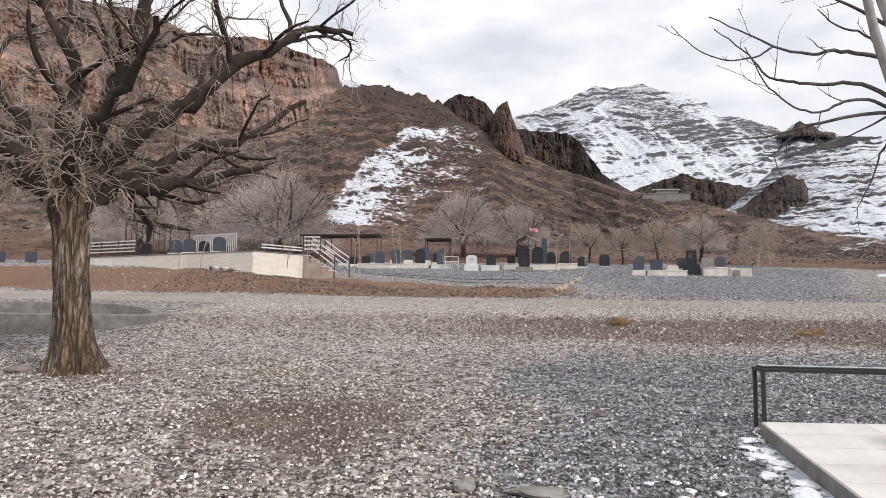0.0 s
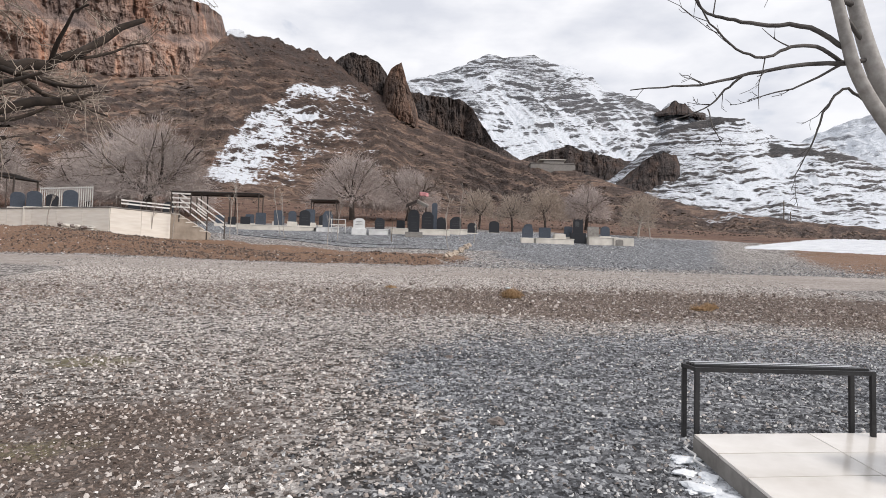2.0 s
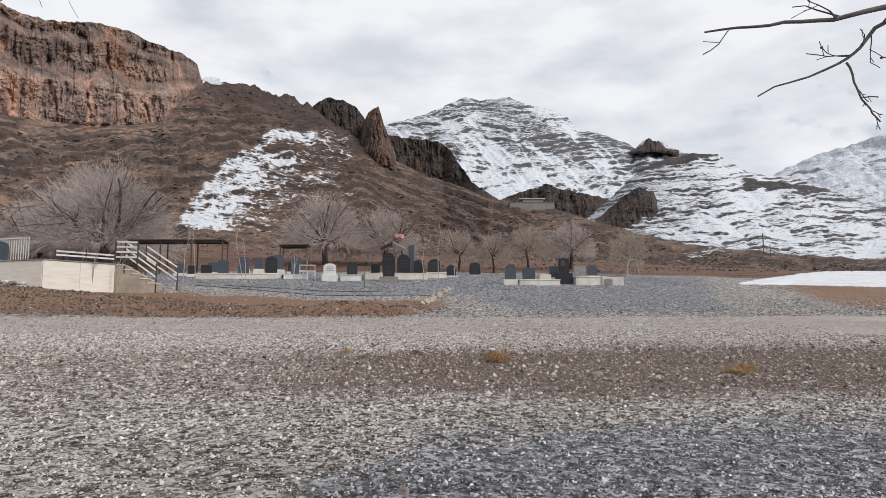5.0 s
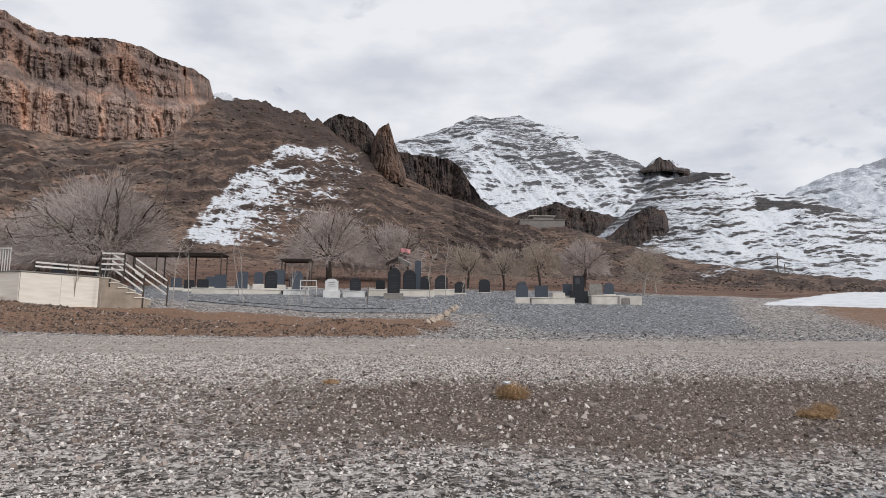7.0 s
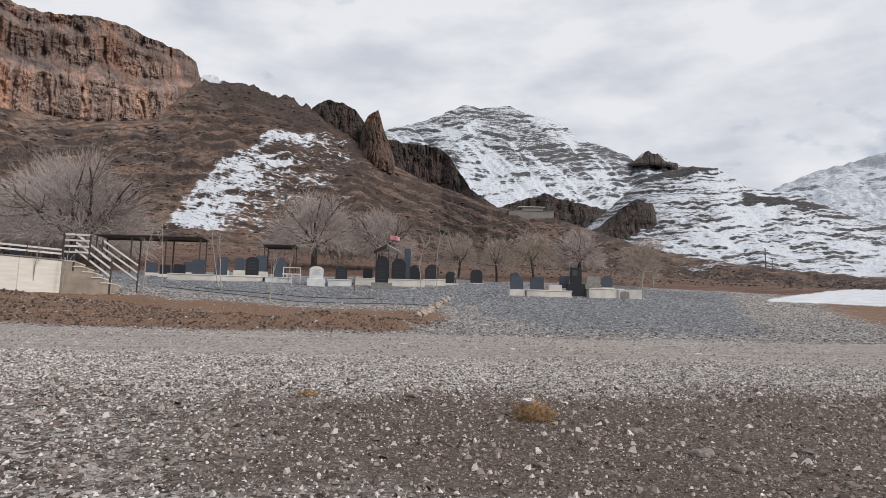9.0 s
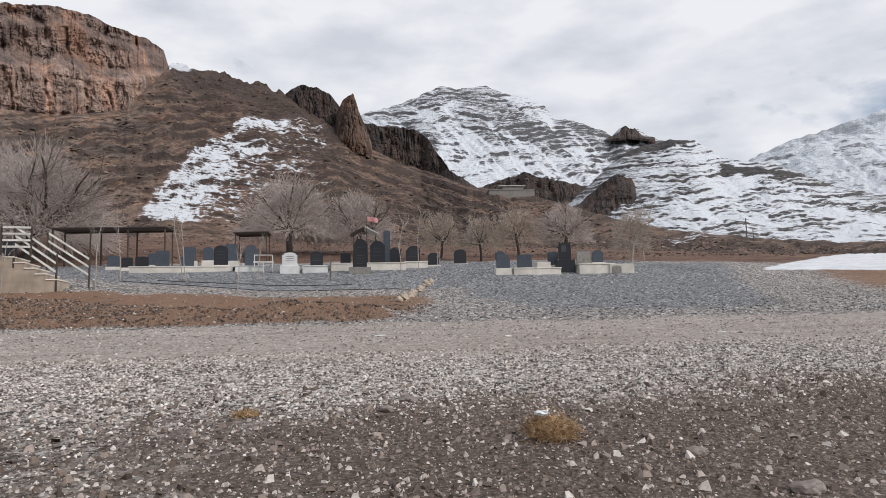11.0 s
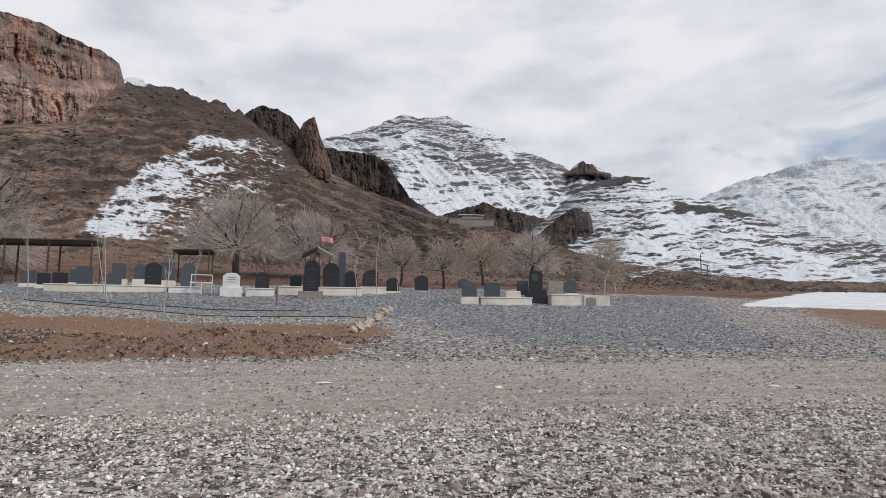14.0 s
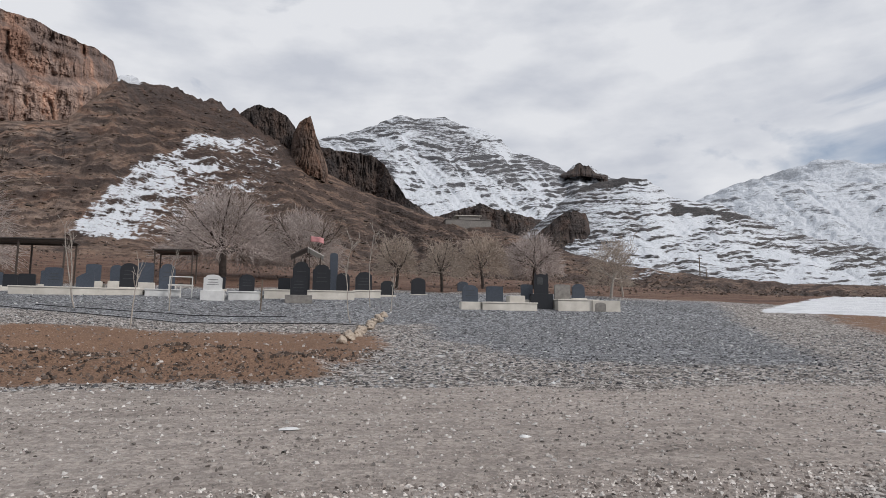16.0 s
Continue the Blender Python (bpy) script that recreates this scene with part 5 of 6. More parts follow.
# ---- terrace, stairs and railings ----
def make_terrace():
    t = thing("terrace", pose(0, 0, 0), "raised terrace faced with pale travertine slabs", "terrace", kind="structure")
    foot = [(-25.2, 32.4), (-12.84, 27.6), (-10.94, 29.66), (-12.6, 34.8), (-13.6, 42.0), (-30.0, 44.0)]
    bm = bmesh.new()
    low = [bm.verts.new((x, y, 2.2)) for x, y in foot]
    top = [bm.verts.new((x, y, TERRACE_Z - 0.05)) for x, y in foot]
    bm.faces.new(top)
    for i in range(len(foot)):
        j = (i + 1) % len(foot)
        bm.faces.new((low[i], low[j], top[j], top[i]))
    bmesh.ops.recalc_face_normals(bm, faces=bm.faces)
    part("retaining_wall", bm, CONCRETE, t)
    # facing slabs and coping
    for a, b in (((-25.2, 32.4), (-12.84, 27.6)), ((-12.84, 27.6), (-10.94, 29.66))):
        a, b = Vector((*a, 0)), Vector((*b, 0))
        d = (b - a)
        L = d.length
        n = max(2, round(L / 1.45))
        ang = math.degrees(math.atan2(d.y, d.x))
        facing = bmesh_to_mesh("facing_slab", block(0.004, L / n - 0.004, -0.03, 0.0, 2.3, TERRACE_Z - 0.055, 0.003), TRAVERTINE)
        for i in range(n):
            p = a + d * (i / n)
            ob = new("facing_slab", facing)
            ob.parent = t
            ob.matrix_basis = pose(p.x, p.y, 0, 0, 0, ang)
        part("coping", block(-0.03, L + 0.03, -0.06, 0.30, TERRACE_Z - 0.05, TERRACE_Z, 0.008), CONCRETE, t).matrix_basis = pose(a.x, a.y, 0, 0, 0, ang)


def bmesh_to_mesh(name, bm, material):
    me = bpy.data.meshes.new(name)
    bm.to_mesh(me)
    bm.free()
    me.materials.append(material)
    return me


def make_stairs():
    ang = math.degrees(math.atan2(0.25, 1.5))
    t = thing("stairs", pose(-10.9, 29.75, 2.75, 0, 0, ang), "short flight of pale stone steps beside a terrace", "stairs", kind="structure")
    rise = (TERRACE_Z - 3.2) / 5
    for i in range(5):
        h = TERRACE_Z - 2.75 - rise * (i + 0.0) - 0.02
        # step bodies browner and darker than the treads; riser shade is in the colour
        part("step", block(0.32 * i, 0.32 * (i + 1), 0.03, 1.75, 0, h - 0.04, 0.004), STEP_STONE, t)
        part("tread", block(0.32 * i - 0.02 if i else 0.0, 0.32 * (i + 1) + 0.02, 0.0, 1.78, h - 0.04, h, 0.006), TRAVERTINE, t)
    part("landing", block(-2.0, 0.0, 0.03, 1.9, 0, TERRACE_Z - 2.75 - 0.004, 0.004), STEP_STONE, t)


def railing(points, height, rails, label, posts=True, mat=None, post_mat=None, gap=1.3, sink=0.0):
    """Posts along a line of floor points, with level or raking rails between."""
    a0 = Vector(points[0])
    t = thing("railing", pose(*a0), label, "railing", "railings of the terrace")
    mat, post_mat = mat or WHITE_METAL, post_mat or RUST_METAL
    for a, b in zip(points, points[1:]):
        a, b = Vector(a) - a0, Vector(b) - a0
        n = max(1, round((b - a).length / gap))
        if posts:
            for i in range(n + 1):
                p = a.lerp(b, i / n)
                part("post", square_bar(p - Vector((0, 0, sink)), p + Vector((0, 0, height + 0.03)), 0.055), post_mat, t)
        for k in range(rails):
            z = Vector((0, 0, height * (1 - k / (rails + 0.4))))
            part("rail", square_bar(a + z, b + z, 0.05, 0.065), mat, t)
    return t


def make_railings():
    z = TERRACE_Z
    railing([(-12.6, 28.05, z), (-11.0, 29.75, z)], 0.36, 2, "low white rails with brown posts on terrace edge", gap=1.2)
    railing([(-10.95, 29.75, z), (-10.1, 29.9, z)], 0.95, 4, "white four-rail landing railing beside stairs", gap=0.85)
    railing([(-10.6, 29.85, z), (-9.35, 30.05, 3.2)], 0.98, 3, "white raking handrail down the stairs", gap=9, sink=0.4)
    railing([(-10.3, 31.55, z), (-8.95, 31.75, 3.2)], 0.98, 3, "white raking handrail down the far stair side", gap=9, sink=0.4)
    railing([(-24.9, 32.5, z), (-20.9, 31.0, z)], 0.85, 4, "white four-rail railing on terrace edge", gap=1.3, mat=WHITE_METAL)
    # tall white bar fence on the terrace
    a, b = Vector((-18.4, 32.6, z)), Vector((-15.3, 31.4, z))
    t = thing("bar_fence", pose(*a), "tall white steel bar fence on terrace", "fence")
    d = b - a
    for zz in (0.1, 1.3):
        part("rail", square_bar(Vector((0, 0, zz)), d + Vector((0, 0, zz)), 0.05), WHITE_METAL, t)
    n = 24
    upright = bmesh_to_mesh("bar", square_bar((0, 0, 0.0), (0, 0, 1.36), 0.028), WHITE_METAL)
    for i in range(n + 1):
        ob = new("bar", upright)
        ob.parent = t
        ob.matrix_basis = Matrix.Translation(d * (i / n))
    # black canopy with its cage
    canopy(-22.4, 36.0, 2.9, 2.4, 5.2 - gz(-22.4, 36.0) + 1.35, "dark sheet canopy over a cage on terrace", tilt=-7, cage=True)
    canopy(-13.1, 46.3, 6.0, 1.6, 2.1, "flat dark canopy on thin brown steel posts", tilt=0.5)
    canopy(-5.8, 49.4, 1.9, 1.5, 1.75, "small dark canopy on thin steel posts", tilt=1)


def canopy(x, y, w, d, h, label, tilt=0.0, cage=False):
    z = gz(x, y)
    t = thing("canopy", pose(x, y, z), label, "canopy", "canopies over graves")
    rise = math.tan(radians(tilt)) * w / 2
    n = max(1, round(w / 2.2))
    for i in range(n + 1):
        px = -w / 2 + w * i / n
        for py in (-d / 2, d / 2):
            part("post", square_bar((px, py, -0.3), (px, py, h + rise * (2 * i / n - 1)), 0.07), RUST_METAL, t)
    for py in (-d / 2, d / 2):
        part("beam", square_bar((-w / 2, py, h - rise), (w / 2, py, h + rise), 0.08), RUST_METAL, t)
    roof = block(-w / 2 - 0.12, w / 2 + 0.12, -d / 2 - 0.15, d / 2 + 0.15, 0.04, 0.09, 0.0, None, pose(0, 0, h, 0, -tilt))
    part("roof", roof, SHEET, t)
    if cage:
        for i in range(9):
            px = -w / 2 + w * i / 8
            part("bar", square_bar((px, -d / 2, 0.2), (px, -d / 2, h - 0.1), 0.03), RUST_METAL, t)
    return t


def make_shrine():
    x, y = 1.2, 44.0
    z = gz(x, y)
    t = thing("shrine_canopy", pose(x, y, z), "small pitched metal canopy on posts above graves", "canopy")
    h = 6.42 - z
    for px in (-0.62, 0.62):
        for py in (-0.6, 0.6):
            part("post", square_bar((px, py, -0.2), (px, py, h), 0.05), RUST_METAL, t)
    for s in (-1, 1):
        part("roof_panel", block(0, 0.86, -0.85, 0.85, 0, 0.04, 0.0, None, pose(0, 0, h + 0.42, 0, 0, 0 if s > 0 else 180) @ pose(0, 0, 0, 0, 27, 0)), SHEET if s < 0 else WHITE_METAL, t)
    # the flag on its pole
    t = thing("flag", pose(1.3, 43.2, gz(1.3, 43.2)), "faded red flag on thin pole above graves", "flag")
    part("pole", bar((0, 0, -0.2), (0, 0, 2.9), 0.018), RUST_METAL, t)
    n, m = 10, 6
    U, V = np.meshgrid(np.linspace(0, 1, n), np.linspace(0, 1, m), indexing="ij")
    P = np.stack([0.02 + U * 0.62, 0.10 * np.sin(U * 7) * U, 2.84 - V * 0.26 - 0.08 * U ** 2], -1).reshape(-1, 3)
    ob = new("cloth", mesh_from("cloth", P, grid_faces(n, m), RED_CLOTH, True))
    ob.parent = t
    sol = ob.modifiers.new("thickness", "SOLIDIFY")
    sol.thickness = 0.006
    # white pipe bench beside a grave
    t = thing("metal_frame_seat", pose(-4.0, 40.9, gz(-4.0, 40.9) + 0.0, 0, 0, 8), "white metal frame seat among the graves", "bench")
    for px in (-0.45, 0.0, 0.45):
        for py in (-0.2, 0.2):
            part("leg", square_bar((px, py, -0.1), (px, py, 0.5), 0.04), WHITE_METAL, t)
    for py in (-0.2, 0.0, 0.2):
        part("slat", square_bar((-0.5, py, 0.52), (0.5, py, 0.52), 0.06, 0.04), WHITE_METAL, t)
    part("back_rail", square_bar((-0.45, 0.22, 0.9), (0.45, 0.22, 0.9), 0.04), WHITE_METAL, t)
    for px in (-0.45, 0.45):
        part("back_post", square_bar((px, 0.22, 0.5), (px, 0.22, 0.92), 0.04), WHITE_METAL, t)


# ---- the yard ----
def make_bench():
    ang = math.degrees(math.atan2(-0.10, 1.28))
    t = thing("bench", pose(1.80, 2.46, 0.632, 0, 0, ang), "black steel bench with slatted seat beside tiles", "bench")
    W, D = 1.31, 0.25
    for px in (0.02, W - 0.02):
        for py in (0.0, D):
            gx, gy = 1.77 + px, 2.47 + py - 0.08 * px
            part("leg", square_bar((px, py, (0.15 if py == 0 else gz(gx, gy)) - 0.635 - 0.04), (px, py, -0.02), 0.031), BLACK_METAL, t)
        part("end_rail", square_bar((px, 0, -0.02), (px, D, -0.02), 0.036, 0.028), BLACK_METAL, t)
    for py in (0.0, D):
        part("side_rail", square_bar((0, py, -0.02), (W, py, -0.02), 0.026, 0.030), BLACK_METAL, t)
    for i in range(1, 5):
        py = D * i / 5
        slat = part("slat", square_bar((0.02, py, -0.004), (W - 0.02, py, -0.004), 0.026, 0.028), BLACK_METAL, t)
        if i % 2 == 0:
            part("snow_crust", block(0.04, W - 0.05, py - 0.009, py + 0.007, 0.0128, 0.0165, 0.001), SNOW, slat, "thin wet snow along the slat")


def make_tiles():
    t = thing("tiled_platform", pose(1.76, 2.38, 0.17, 4.86, 0, 3), "low platform of pale wet polished tiles", "platform", kind="structure")
    skew = 0.12
    L, W = 5.6, 4.4
    bm = bmesh.new()
    base = [(0, 0), (W, 0), (W - skew * L, -L), (-skew * L, -L)]
    lo, hi = [bm.verts.new((x, y, -1.0)) for x, y in base], [bm.verts.new((x, y, -0.022)) for x, y in base]
    bm.faces.new(hi)
    for i in range(4):
        j = (i + 1) % 4
        bm.faces.new((lo[i], lo[j], hi[j], hi[i]))
    bmesh.ops.recalc_face_normals(bm, faces=bm.faces)
    part("edge", bm, CONCRETE, t)
    w, d = 0.88, 0.40
    bm = bmesh.new()
    c = [(0.004, -0.004), (w - 0.004, -0.004), (w - 0.004 - skew * d, -d + 0.004), (0.004 - skew * d, -d + 0.004)]
    lo, hi = [bm.verts.new((x, y, -0.02)) for x, y in c], [bm.verts.new((x, y, 0.0)) for x, y in c]
    bm.faces.new(hi)
    for i in range(4):
        j = (i + 1) % 4
        bm.faces.new((lo[i], lo[j], hi[j], hi[i]))
    bmesh.ops.recalc_face_normals(bm, faces=bm.faces)
    tile = bmesh_to_mesh("tile", bm, TILE)
    rng = np.random.default_rng(5)
    for j in range(int(L / d)):
        for i in range(int(W / w)):
            ob = new("tile", tile)
            ob.parent = t
            ob.matrix_basis = pose(i * w - skew * j * d, -j * d, rng.normal(0, 0.0008), rng.normal(0, 0.12), rng.normal(0, 0.12))
    b = thing("stone_box", pose(3.08, 1.45, 0.088, 4.86, 0, 4), "dark grey box with a flat lid on tiles", "box")
    part("body", block(-0.34, 0.34, -0.12, 0.3, 0, 0.28, 0.012), BLACK_METAL, b)
    part("lid", block(-0.36, 0.36, -0.14, 0.32, 0.28, 0.32, 0.012), CONCRETE, b)


def make_basin():
    """A low oval concrete basin with a raised rim."""
    cx, cy, a, bq = -13.1, 10.5, 4.8, 2.5
    z = 0.80
    t = thing("basin", pose(cx, cy, z, 0, 0, 2), "low oval concrete basin with a raised rim", "basin")
    n = 96
    prof = [(1.0, -0.5), (1.0, 0.17), (0.992, 0.19), (0.93, 0.20), (0.915, 0.18), (0.90, -0.10)]
    V = []
    rng = np.random.default_rng(8)
    for i in range(n):
        th = 2 * np.pi * i / n
        k = 0.012 * math.sin(7 * th) + rng.normal(0, 0.003)
        for s, h in prof:
            lift = 0.30 * step(0.0, 1.0, math.sin(th) * 0.8 + 0.1)
            V.append((a * (s + k) * math.cos(th) * abs(math.cos(th)) ** -0.12, bq * (s + k) * math.sin(th), h + (float(lift) if h > -0.05 else 0)))
    m = len(prof)
    F = [(i * m + j, ((i + 1) % n) * m + j, ((i + 1) % n) * m + j + 1, i * m + j + 1) for i in range(n) for j in range(m - 1)]
    ob = new("rim", mesh_from("rim", V, F, CONCRETE, False))
    ob.parent = t
    bm = bmesh.new()
    bm.faces.new([bm.verts.new((a * 0.93 * math.cos(2 * math.pi * i / 48), bq * 0.93 * math.sin(2 * math.pi * i / 48), -0.02)) for i in range(48)])
    part("floor_slab", bm, CONCRETE, t)


def tuft(x, y, r, h, label, seed, snow=False, lumps=1):
    rng = np.random.default_rng(seed)
    t = thing("dry_tuft", pose(x, y, gz(x, y)), label, "dry plant", "dry tufts on the gravel")
    chains = []
    for i in range(int(620 * lumps)):
        a = rng.uniform(0, 2 * np.pi)
        q = rng.uniform(0, 1) ** 0.5
        start = np.array([math.cos(a) * q * r * 0.8, math.sin(a) * q * r * 0.6, rng.uniform(0, 1) * h * 0.75 * (1 - 0.6 * q * q)])
        way = np.array([math.cos(a) * (0.4 + q), math.sin(a) * (0.4 + q), rng.uniform(-0.3, 0.9)])
        chains.append(shoot(rng, start, way, r * rng.uniform(0.25, 0.65), 0.0034, 3, 0.5, -0.05, 0.6))
    ob = tagged(new("straw", tube_mesh("straw", chains, STRAW, 3)), kind="stuff")
    ob.parent = t
    bm = bmesh.new()
    bmesh.ops.create_icosphere(bm, subdivisions=3, radius=1.0)
    for v in bm.verts:
        k = 0.8 + 0.35 * noise.noise(v.co * 2.5)
        v.co = Vector((v.co.x * r * 0.72 * k, v.co.y * r * 0.55 * k, v.co.z * h * 0.62 * k + h * 0.15))
    part("core", bm, STRAW, t)
    if snow:
        bm = bmesh.new()
        bmesh.ops.create_icosphere(bm, subdivisions=3, radius=1.0)
        for v in bm.verts:
            k = 0.75 + 0.6 * noise.noise(v.co * 1.7)
            v.co = Vector((v.co.x * r * 0.34 * k - r * 0.35, v.co.y * r * 0.25 * k - 0.04, v.co.z * 0.028 * k + h * 0.80))
        part("snow_cap", bm, SNOW, t, "small cap of melting snow")


def rock(x, y, sx, sy, sz, seed, mat=None, label="rough brown fieldstone lying on gravel", name="rock", turn=0):
    bm = bmesh.new()
    bmesh.ops.create_icosphere(bm, subdivisions=3, radius=1.0)
    off = Vector((seed * 3.7, seed * 1.3, seed * 2.1))
    for v in bm.verts:
        k = 0.82 + 0.40 * noise.noise(v.co * 1.1 + off) + 0.14 * noise.noise(v.co * 3.2 + off)
        c = v.co * k
        v.co = Vector((round(c.x * 4) / 4 * 0.35 + c.x * 0.65, c.y, c.z * 0.9)) * 1.0
        v.co = Vector((v.co.x * sx, v.co.y * sy, v.co.z * sz))
    ob = part(name, bm, mat or ROCK)
    ob.matrix_basis = pose(x, y, gz(x, y) + sz * 0.25, 0, 0, turn)
    return tagged(ob, label, "rock" if mat is not PLASTIC else "litter", "loose stones" if mat is not PLASTIC else "scraps of litter")


def make_yard():
    make_bench()
    make_tiles()
    make_basin()
    tuft(2.16, 11.75, 0.23, 0.27, "round dry straw-coloured tuft on brown earth", 1, True)
    tuft(5.75, 10.5, 0.22, 0.10, "flat scatter of dry straw on brown earth", 2, lumps=0.7)
    tuft(6.05, 10.75, 0.16, 0.14, "dry straw tuft beside pale stones", 3, lumps=0.6)
    tuft(-0.42, 12.72, 0.12, 0.05, "small flattened dry tuft among gravel", 4, lumps=0.4)
    spots = [(3.43, 10.42, 0.13, 0.08, 0.07), (3.5, 9.9, 0.075, 0.06, 0.05), (4.54, 10.5, 0.12, 0.05, 0.04), (4.2, 9.5, 0.085, 0.06, 0.055), (3.15, 11.25, 0.12, 0.09, 0.05), (-1.97, 9.8, 0.06, 0.05, 0.04), (1.81, 10.1, 0.06, 0.05, 0.04), (1.1, 13.1, 0.12, 0.09, 0.06), (0.86, 12.72, 0.10, 0.08, 0.05), (1.78, 13.8, 0.07, 0.05, 0.04), (-0.79, 13.4, 0.06, 0.05, 0.04), (6.4, 10.2, 0.12, 0.06, 0.05), (5.2, 9.6, 0.09, 0.07, 0.06), (6.9, 10.4, 0.16, 0.05, 0.04), (0.45, 3.0, 0.09, 0.07, 0.05), (-2.2, 1.3, 0.07, 0.06, 0.04), (-6.95, 4.6, 0.17, 0.12, 0.10), (0.3, 5.6, 0.06, 0.05, 0.04)]
    for i, s in enumerate(spots):
        rock(*s, i + 1, turn=i * 47 % 180)
    rock(-0.25, 0.72, 0.26, 0.14, 0.05, 33, CONCRETE, "flat grey concrete fragment half sunk in gravel")
    rock(-0.75, 0.80, 0.09, 0.12, 0.07, 34, CONCRETE, "broken grey concrete lump in gravel")
    for i, (x, y, s) in enumerate([(1.01, 18.25, 0.12), (3.21, 17.66, 0.07), (4.17, 26.3, 0.17), (7.1, 17.52, 0.10), (0.2, 41.0, 0.16), (2.6, 40.0, 0.2)]):
        rock(x, y, s, s * 0.6, 0.02, 50 + i, PLASTIC, "flat white scrap lying on the gravel", "litter")
    rng = np.random.default_rng(61)
    for i in range(30):
        y = rng.uniform(0.45, 2.25) if i < 24 else rng.uniform(0.7, 1.1)
        x = 1.62 + 0.07 * (y - 1.6) - abs(rng.normal(0, 0.13)) if i < 24 else rng.uniform(-0.2, 1.0)
        k = rng.uniform(0.5, 1.0) if i < 24 else 0.45
        sx, sy, sz = 0.085 * k, 0.12 * k, 0.035 * k
        ob = rock(x, y, sx, sy, sz, 120 + i, SNOW, "patch of melting snow lying on gravel", "snow_patch", turn=i * 31)
        tagged(ob, category="snow", group="melting snow patches")
    p = np.array([(1.72, 2.36, 0.10), (1.66, 2.30, 0.09), (1.68, 2.18, 0.075), (1.62, 2.08, 0.07), (1.63, 1.95, 0.06)])
    tagged(new("rope", tube_mesh("rope", [(p, np.full(5, 0.008))], PLASTIC, 6)), "short white rope hanging by the bench leg", "rope")
    # loose kerb stones beside the dirt strip
    for i in range(12):
        f = i / 11
        x, y = 2.15 + 1.95 * f + 0.1 * math.sin(i * 2.3), 29.6 + 7.2 * f
        rock(x, y, 0.17, 0.50, 0.20, 60 + i, STEP_STONE, "pale rough kerb stone beside dirt strip", "kerb_stone", turn=-14 + 6 * math.sin(i))
    # stacked rubble against the terrace
    rng = np.random.default_rng(4)
    for i in range(12):
        f = i % 6 / 5
        rock(-15.2 + f * 1.5 + rng.normal(0, 0.06), 28.25 - f * 0.55 + rng.normal(0, 0.05), 0.20, 0.14, 0.11, 80 + i, CREAM if i % 2 else ROCK, "rough building rubble stacked against the terrace", "rubble_stone", turn=rng.uniform(0, 180)).location.z += 0.18 * (i // 6)
    t = thing("storage_hut", pose(63, 260, 46.5, 0, 0, -4), "low grey rendered hut with pale roof on hill", "hut")
    part("wall", block(-9, 9, -4, 4, -6, 3.2, 0.05), HUT_WALL, t)
    part("roof", block(-9.2, 9.2, -4.2, 4.2, 3.2, 3.5, 0.05), CONCRETE, t)
    part("upper_wall", block(-3.5, 4.8, -2.5, 3.5, 3.6, 5.0, 0.05), HUT_WALL, t)
    part("upper_roof", block(-5.2, 5.6, -3, 4, 5.0, 5.3, 0.05), CREAM, t)
    t = thing("utility_pole", pose(121.9, 195, 22.0), "wooden utility pole with crossarm on hillside", "pole")
    part("pole", bar((0, 0, -2), (0, 0, 7.4), 0.16), WOOD, t)
    part("crossarm", square_bar((-0.9, 0, 6.8), (0.9, 0, 6.8), 0.14), WOOD, t)
    part("brace_pole", bar((2.2, 0, -2), (2.2, 0, 4.0), 0.12), WOOD, t)
    # irrigation hose across the grave gravel
    rng = np.random.default_rng(6)
    for y0, x0, x1 in ((34.6, -9, 3.2), (36.6, -8, 0.5)):
        xs = np.linspace(x0, x1, 26)
        ys = y0 + 0.12 * np.sin(xs * 1.1) - 0.05 * (xs + 3)
        p = np.stack([xs, ys, ground_height(xs, ys) + 0.02], 1)
        tagged(new("hose", tube_mesh("hose", [(p, np.full(26, 0.016))], BLACK_METAL, 6)), "black irrigation hose lying along the gravel", "hose")


